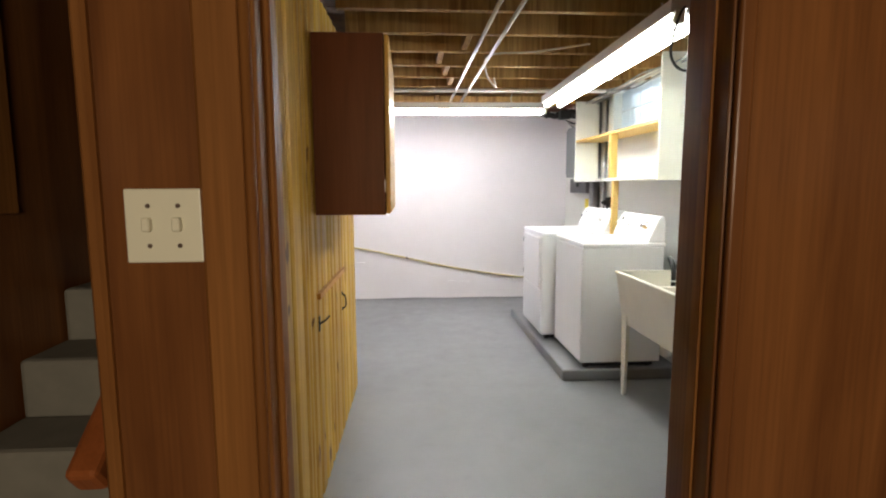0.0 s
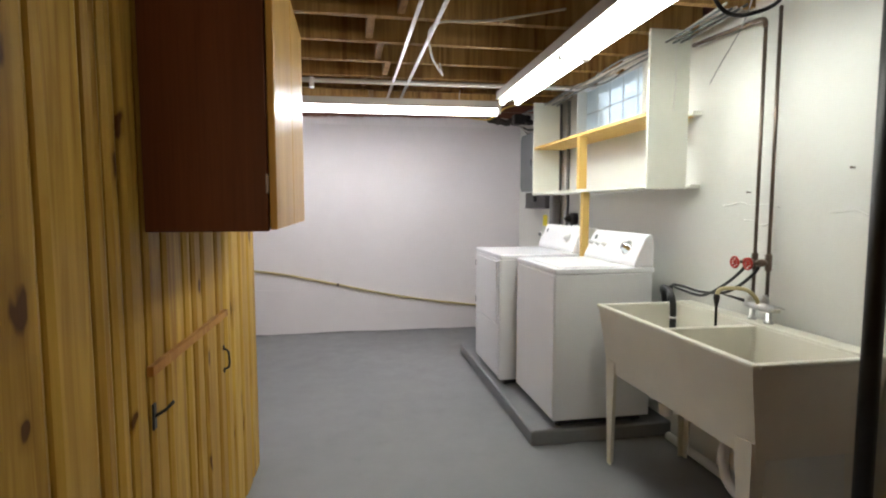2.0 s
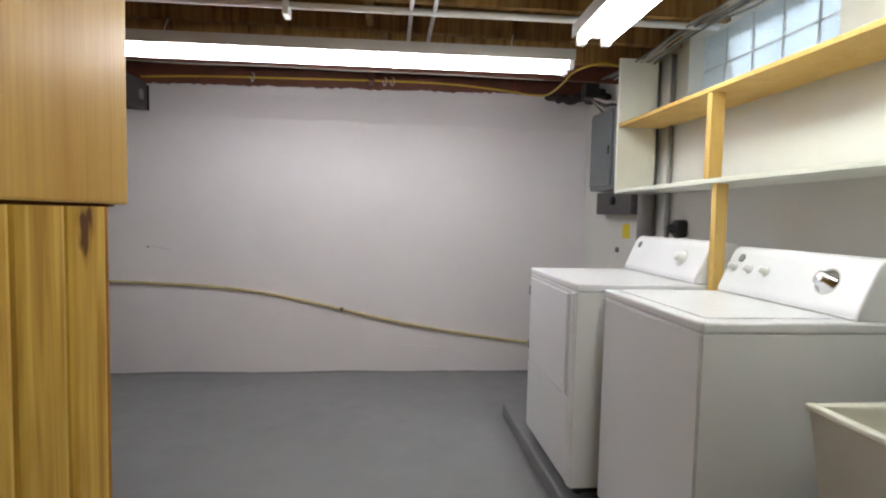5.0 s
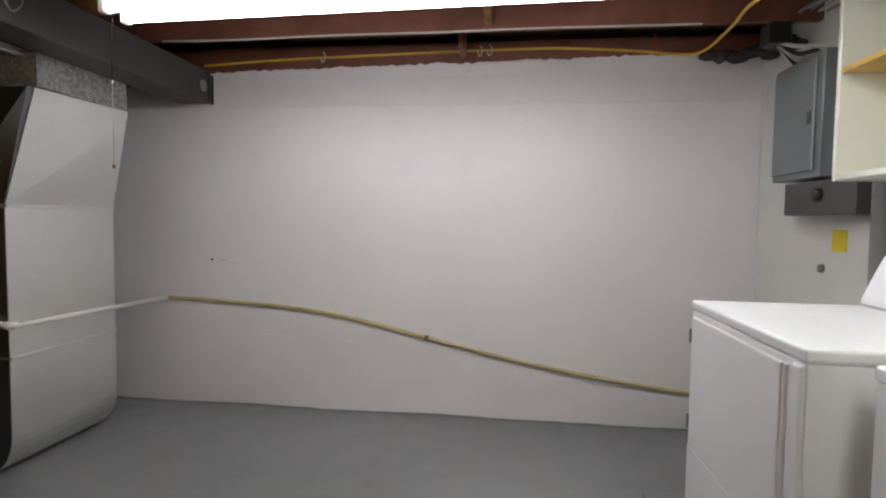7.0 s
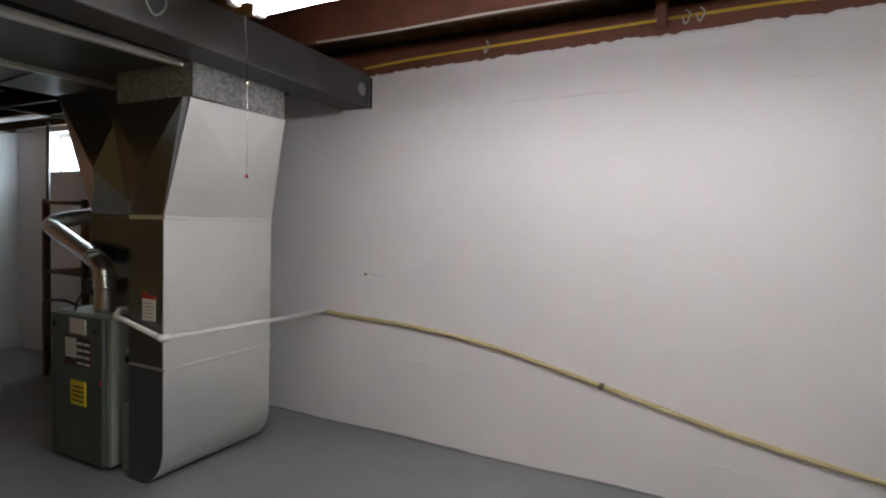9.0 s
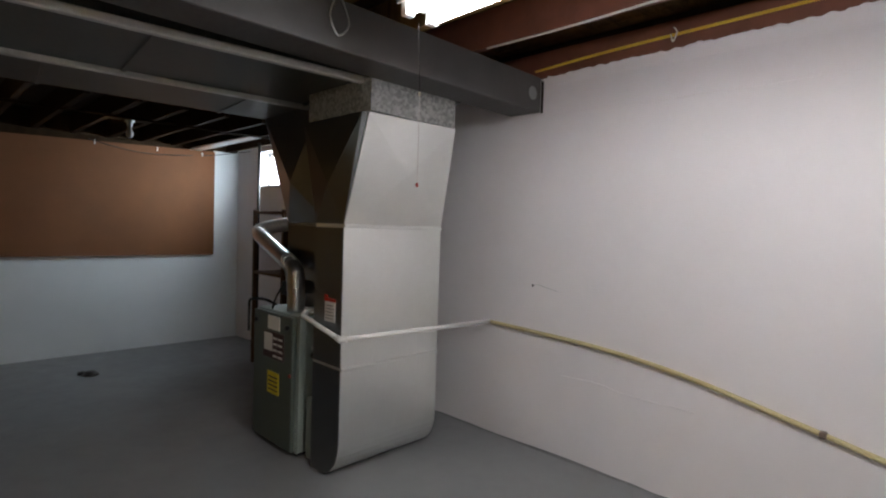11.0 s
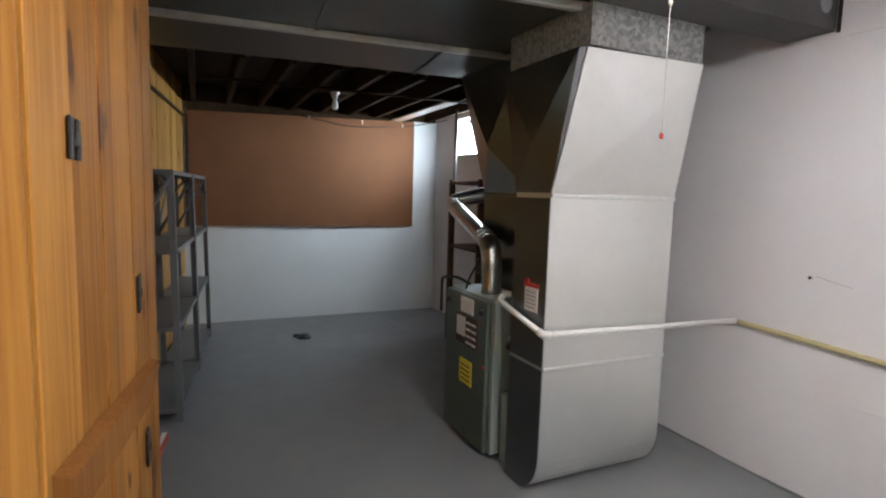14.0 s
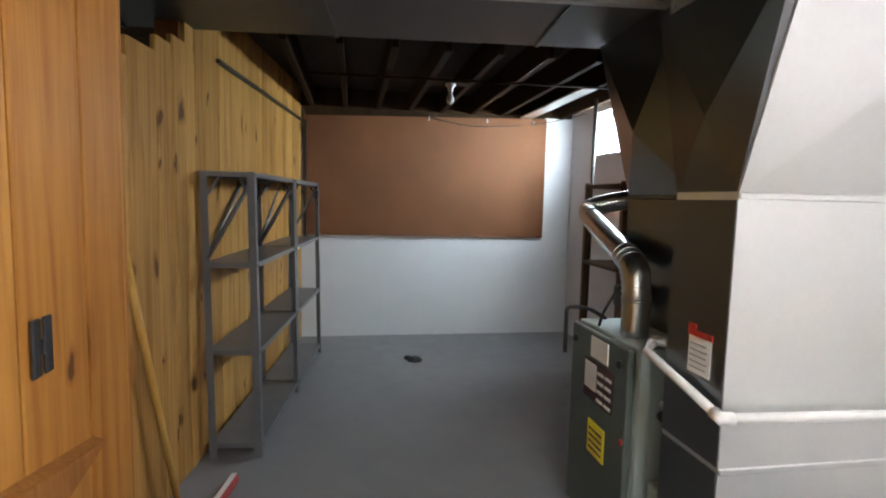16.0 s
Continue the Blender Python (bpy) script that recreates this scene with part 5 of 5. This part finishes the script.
for y0, z0 in ((4.2, 1.5), (3.95, 1.62), (4.0, 1.33), (4.72, 1.42)):
    nl = thing("wall_nail", "small rusty nail in the cream wall", "nail", "wall nails", (EX, y0, z0))
    part("nail", lathe(B(), (EX, y0, z0), (EX - 0.02, y0, z0), [(0, 0.003), (0.015, 0.003), (0.017, 0.006)], 6), M["copper"], nl)

# closet door iron on the north face
def face_at(x, z):
    (x0, y0), (x1, y1) = CORNER[1], CORNER[2]
    return (x, y0 + (y1 - y0) * (x - x0) / (x1 - x0), z)


def h_hinge(x, z, hgt, w, label):
    p = face_at(x, z)
    bm = B()
    for s in (-1, 1):
        bx(bm, x + s * w - 0.011, x + s * w + 0.011, p[1] + 0.0005, p[1] + 0.006, z - hgt, z + hgt, 0.002)
    bx(bm, x - w + 0.011, x + w - 0.011, p[1] + 0.0005, p[1] + 0.009, z - 0.012, z + 0.012, 0.002)
    part("door_hinge", bm, M["black"], closet_n, label)


h_hinge(-0.78, 1.388, 0.032, 0.027, "black iron H hinge on the pine door")
h_hinge(-1.282, 1.057, 0.046, 0.016, "black iron butterfly hinge on the pine door")
h_hinge(-1.347, 0.63, 0.046, 0.016, "black iron butterfly hinge on the pine door")
nb = thing("closet_batten", "pine batten across the closet doors", "batten", "", face_at(-1.0, 0.83))
p, q = face_at(-0.62, 0), face_at(-1.415, 0)
bm = hexa(B(), [(p[0], p[1] + 0.001, 0.865), (p[0], p[1] + 0.026, 0.86), (q[0] + 0.16, q[1] + 0.018, 0.79), (q[0] + 0.14, q[1] - 0.008, 0.79)],
          [(p[0], p[1] + 0.001, 0.935), (p[0], p[1] + 0.026, 0.925), (q[0], q[1] + 0.026, 0.842), (q[0], q[1] + 0.001, 0.85)])
part("strip", bm, M["trim"], nb, "darker stained tilted board")

# trim on the pine wall near the ceiling
def on_s(x, off):
    k = (x - SE[0]) / (SW[0] - SE[0])
    return (x, SE[1] + (SW[1] - SE[1]) * k + off)


tm = thing("wall_track", "dark track strip along the top of the pine wall", "track", "", (-4.3, 5.5, 1.98))
a, b = on_s(-3.3, 0.001), on_s(-5.3, 0.001)
part("strip", prism(B(), [a, (a[0], a[1] + 0.02), (b[0], b[1] + 0.02), b], 1.965, 1.985), M["iron"], tm)
part("corner_strip", bx(B(), -5.34, -5.32, 5.63, 5.65, 0.9, 1.985), M["iron"], tm)
rw = thing("floor_level", "small red and white tool lying on the floor", "tool", "", (-2.6, 5.5, 0))
part("body", bx(B(), -0.2, 0.2, -0.02, 0.02, 0.0, 0.04, 0.004), M["red"], rw)
part("stripe", bx(B(), -0.2, 0.2, -0.012, 0.012, 0.0405, 0.043, 0.001), M["label_white"], rw)
rw.matrix_world = pose(-2.6, 5.52, 0, 0, 0, 172)
for c in rw.children:
    c.matrix_parent_inverse = Matrix.Identity(4)

# behind the furnace
wb = thing("wood_shelf_stand", "old brown wooden stand with cream backing behind the flue", "stand", "", (-3.9, 7.95, 0))
for x in (-4.14, -3.6):
    for y in (7.78, 8.1):
        part("post", bx(B(), x, x + 0.035, y, y + 0.035, 0, 1.45, 0.002), M["old_wood"], wb)
for z in (0.35, 0.85, 1.41):
    part("shelf", bx(B(), -4.14, -3.565, 7.78, 8.135, z, z + 0.025, 0.002), M["old_wood"], wb)
part("back", bx(B(), -4.1, -3.605, 8.14, 8.15, 0.2, 1.45), M["cream_ply"], wb, "cream backing board")
vp = thing("vent_riser", "dark iron pipe rising to the joists", "pipe", "", (-4.28, 7.9, 0))
part("pipe", tube(B(), [(-4.28, 7.9, 0), (-4.28, 7.9, 2.1)], 0.014, 10), M["iron"], vp)
gp = thing("gas_pipe", "black iron gas pipe beside the furnace", "pipe", "", (-2.53, 7.0, 0))
part("pipe", tube(B(), smooth_path([(-2.46, 7.14, 0.81), (-2.475, 7.07, 0.85), (-2.49, 6.985, 0.855), (-2.492, 6.975, 0.8), (-2.492, 6.975, 0.66)], 5), 0.009, 8), M["iron"], gp)
gv = thing("gas_valve", "black gas valve and brass fittings on the furnace", "valve", "", (-2.35, 7.15, 0.81))
part("body", bx(B(), -2.42, -2.32, 7.14, 7.22, 0.88, 0.97, 0.015, 2), M["black"], gv)
part("fitting", tube(B(), smooth_path([(-2.37, 7.18, 0.811), (-2.37, 7.18, 0.85), (-2.37, 7.18, 0.9)], 3), 0.014, 8), M["hose"], gv)
part("wire", tube(B(), smooth_path([(-2.34, 7.15, 0.95), (-2.28, 7.1, 0.98), (-2.3, 7.05, 0.88), (-2.34, 7.05, 0.811)], 5), 0.006, 6), M["black"], gv)
pan = thing("joist_pan", "bright sheet metal pan between the joists", "duct", "", (-4.7, 7.75, 2.1))
part("pan", bx(B(), -5.3, -3.9, 7.62, 7.73, 2.085, 2.1, 0.002), M["galv"], pan)
hp = thing("bay_pipe", "thin dark pipe crossing under the west joists", "pipe", "", (-3.9, 6.9, 2.09))
part("pipe", tube(B(), [(-3.95, 5.75, 2.09), (-3.85, 8.15, 2.09)], 0.009, 8), M["joist_dim"], hp)
# dark strip added over the pale wall top to stand for shade
solid("trim_rim_board", bx(bx(B(), WX + 0.002, WX + 0.04, 5.6, 8.15, WB + 0.003, WB + 0.168, 0.003), WX + 0.002, WX + 0.03, 5.63, 7.88, 1.96, WB + 0.0025), M["joist_dim"], "added dark strip for the shade along the west wall's top", "rim board")
wi = thing("board_wire", "thin black wire drooping across the board", "wire", "", (WX + 0.05, 7.2, 2.0))
part("wire", tube(B(), smooth_path([(WX + 0.045, 6.7, 2.07), (WX + 0.05, 6.95, 2.02), (WX + 0.05, 7.2, 1.995), (WX + 0.05, 7.5, 2.01), (WX + 0.06, 7.85, 2.05), (-4.9, 8.1, 2.09)], 6), 0.004, 6), M["black"], wi)
for y in (6.75, 7.3, 7.75):
    hk = thing("cup_hook", "small pale hook near the board top", "hook", "board hooks", (WX + 0.04, y, 2.05))
    part("hook", tube(B(), smooth_path([(WX + 0.034, y, 2.06), (WX + 0.06, y, 2.06), (WX + 0.065, y, 2.035), (WX + 0.05, y, 2.03)], 4), 0.005, 6), M["label_white"], hk)

# north wall: raised upper band, wavy paint edge at the floor, small marks
def wavy(x0, x1, zlo, zhi, amp, depth, freq, seed, top):
    bm = B()
    n = int((x1 - x0) / 0.03)
    rows = []
    for i in range(n + 1):
        x = x0 + (x1 - x0) * i / n
        d = amp * noise.noise(Vector((x * freq, seed, 0))) + 0.3 * amp * noise.noise(Vector((x * freq * 5, seed, 3)))
        a, b = (zlo, zhi + d) if top else (zlo + d, zhi)
        rows.append([bm.verts.new((x, yy, zz)) for yy, zz in ((NY - depth, a), (NY - depth, b), (NY + 0.001, b), (NY + 0.001, a))])
    for r, q in zip(rows, rows[1:]):
        for k in range(4):
            bm.faces.new((r[k], r[(k + 1) % 4], q[(k + 1) % 4], q[k]))
    return bm


solid("trim_band_north", wavy(-1.2, EX, 2.02, TOP - 0.001, 0.012, 0.006, 2.5, 1.0, False), M["wall_n"], "raised upper band of the white wall", "wall")
bm = B()
rows = []
for i in range(231):
    x = -1.17 + (EX + 1.17) * i / 230
    ztop = 2.253 + 0.021 * (x + 1.17) / 1.4 + 0.012 * noise.noise(Vector((x * 5.0, 2.0, 0))) + 0.011 * noise.noise(Vector((x * 27.0, 7.0, 1)))
    bulge = 0.019 + 0.006 * noise.noise(Vector((x * 12.0, 4.0, 2)))
    rows.append([bm.verts.new(q) for q in ((x, NY - 0.0065, 2.2), (x, NY - bulge, ztop - 0.014), (x, NY - bulge + 0.003, ztop), (x, NY - 0.008, ztop + 0.002))])
for r, q in zip(rows, rows[1:]):
    for k in range(3):
        bm.faces.new((r[k], r[k + 1], q[k + 1], q[k]))
    bm.faces.new((r[3], r[0], q[0], q[3]))
solid("trim_mortar_north", bm, M["wall_n"], "ragged painted mortar along the wall top", "mortar")
solid("cripple_post", bx(B(), 0.462, 0.502, 7.97, NY - 0.034, 2.30, JT, 0.003), M["sill"], "short red-brown cripple between sill and subfloor", "post")
rs = thing("red_string", "scrap of red string hanging over the sill", "string", "", (1.632, 8.12, 2.35))
part("string", tube(B(), smooth_path([(1.62, NY - 0.03, 2.42), (1.635, NY - 0.034, 2.37), (1.62, NY - 0.034, 2.33), (1.65, NY - 0.036, 2.315), (1.67, NY - 0.034, 2.325)], 5), 0.004, 6), M["red"], rs)
lumps = thing("sill_debris", "dark ragged insulation hanging in the sill corner", "insulation", "", (2.05, 8.1, 2.25))
rngd = random.Random(5)
for cx_, cy_, cz_, rr in ((1.92, 8.11, 2.272, 0.05), (2.0, 8.1, 2.262, 0.06), (2.07, 8.09, 2.245, 0.055), (2.13, 8.05, 2.262, 0.06), (2.2, 7.98, 2.235, 0.06), (2.19, 7.86, 2.25, 0.07), (2.21, 7.72, 2.2, 0.05)):
    bm = B()
    bmesh.ops.create_icosphere(bm, subdivisions=2, radius=rr)
    for v in bm.verts:
        v.co *= 1 + 0.55 * noise.noise(v.co * 38 + Vector((cx_ * 9, cy_, cz_)))
        v.co.z *= 0.6
        v.co += Vector((cx_, cy_, cz_))
    part("tuft", bm, M["insulation"], lumps)
solid("trim_paint_north", wavy(WX, EX, 0.0005, 0.012, 0.014, 0.003, 1.6, 5.0, True), M["floor"], "wavy grey floor paint edge on the wall", "paint edge")
na = thing("nail", "old nail with a dark scratch in the wall", "nail", "", (-1.217, NY, 1.003))
part("nail", lathe(B(), (-1.217, NY, 1.003), (-1.217, NY - 0.02, 1.003), [(0, 0.003), (0.014, 0.003), (0.016, 0.008), (0.018, 0.007)], 8), M["iron"], na)
part("scratch", tube(B(), [(-1.2, NY - 0.001, 1.012), (-1.12, NY - 0.001, 0.995), (-1.05, NY - 0.001, 0.982)], 0.0012, 5), M["concrete"], na)
for x0, z0, x1, z1 in ((-1.0, 0.49, -0.25, 0.47), (0.75, 0.22, 1.05, 0.215)):
    sc = thing("wall_scar", "pale raised scar in the wall paint", "paint scar", "wall scars", (x0, NY, z0))
    part("ridge", tube(B(), smooth_path([(x0, NY, z0), (x0 + 0.3 * (x1 - x0), NY, z0 + 0.006), ((x0 + x1) / 2, NY, (z0 + z1) / 2 - 0.004), (x1, NY, z1)], 4), 0.004, 6), M["wall_n"], sc)

# ---- planks of the pine walls ----


def plank_mesh(w, h, name, edge, deep):
    bm = B()
    prof = [(0.001, -0.02), (w - 0.001, -0.02), (w - 0.001, -0.02 + 0.6 * (0.02 - deep)), (w - 0.3 * edge, -0.4 * deep), (w - edge, 0.0), (edge, 0.0), (0.3 * edge, -0.4 * deep), (0.001, -0.02 + 0.6 * (0.02 - deep))]
    a = [bm.verts.new((x, y, 0)) for x, y in prof]
    b = [bm.verts.new((x, y, h)) for x, y in prof]
    bm.faces.new(a)
    bm.faces.new(b[::-1])
    for i in range(len(prof)):
        j = (i + 1) % len(prof)
        bm.faces.new((a[i], a[j], b[j], b[i]))
    bmesh.ops.recalc_face_normals(bm, faces=bm.faces)
    me = bpy.data.meshes.new(name)
    bm.to_mesh(me)
    bm.free()
    return me


rng = random.Random(11)


def planks(parent, p0, p1, width, h, material, edge=0.012, deep=0.008, z=0.0, top=None):
    """Boards from p0 to p1 in plan; the face looks to the right of that way when seen from above turned by -90."""
    a, b = Vector((*p0, z)), Vector((*p1, z))
    n = max(1, round((b - a).length / width))
    w = (b - a).length / n
    shares = [rng.choice((0.62, 0.9, 1.05, 1.4)) for i in range(n)]
    w = (b - a).length / sum(shares)
    meshes = {}
    for s in sorted(set(shares)):
        meshes[s] = plank_mesh(w * s, h, "plank", edge, deep)
        meshes[s].materials.append(material)
    side = Vector((-(b - a).y, (b - a).x, 0)).normalized()
    run = 0.0
    yaw = math.degrees(math.atan2(b.y - a.y, b.x - a.x))
    for i in range(n):
        me = meshes[shares[i]]
        if top:
            at = a + (b - a).normalized() * (run + 0.5 * w * shares[i])
            if top(at.x) < h:
                me = plank_mesh(w * shares[i], top(at.x) + rng.uniform(-0.008, 0.008), "plank", edge, deep)
                me.materials.append(material)
        ob = new("plank", me)
        ob.parent = parent
        q = a + (b - a).normalized() * run - side * rng.uniform(0.0, 0.003)
        run += w * shares[i]
        ob.matrix_basis = pose(q.x, q.y, q.z, 0, 0, yaw)


# the plank's face lies on its local +y side
planks(closet, (PX, 5.334), (closet_x(DY1 + 0.02), DY1 + 0.02), 0.118, JB, M["pine"], 0.026, 0.016)
planks(closet_n, CORNER[1], CORNER[0], 0.14, JB, M["pine_red"])
planks(closet_n, CORNER[2], CORNER[1], 0.165, JB, M["pine_red"], 0.004, 0.004)
planks(closet_n, (CORNER[2][0], SE[1]), CORNER[2], 0.14, JB, M["pine_red"])
def under_trunk(x):
    """Boards east of the trunk's edge stop short below it."""
    return WB + 0.16 if x < -2.93 else 1.985 - 0.36 * (x + 2.93)


planks(wall_s, SW, SE, 0.15, WB + 0.16, M["pine_honey"], 0.006, 0.005, top=under_trunk)
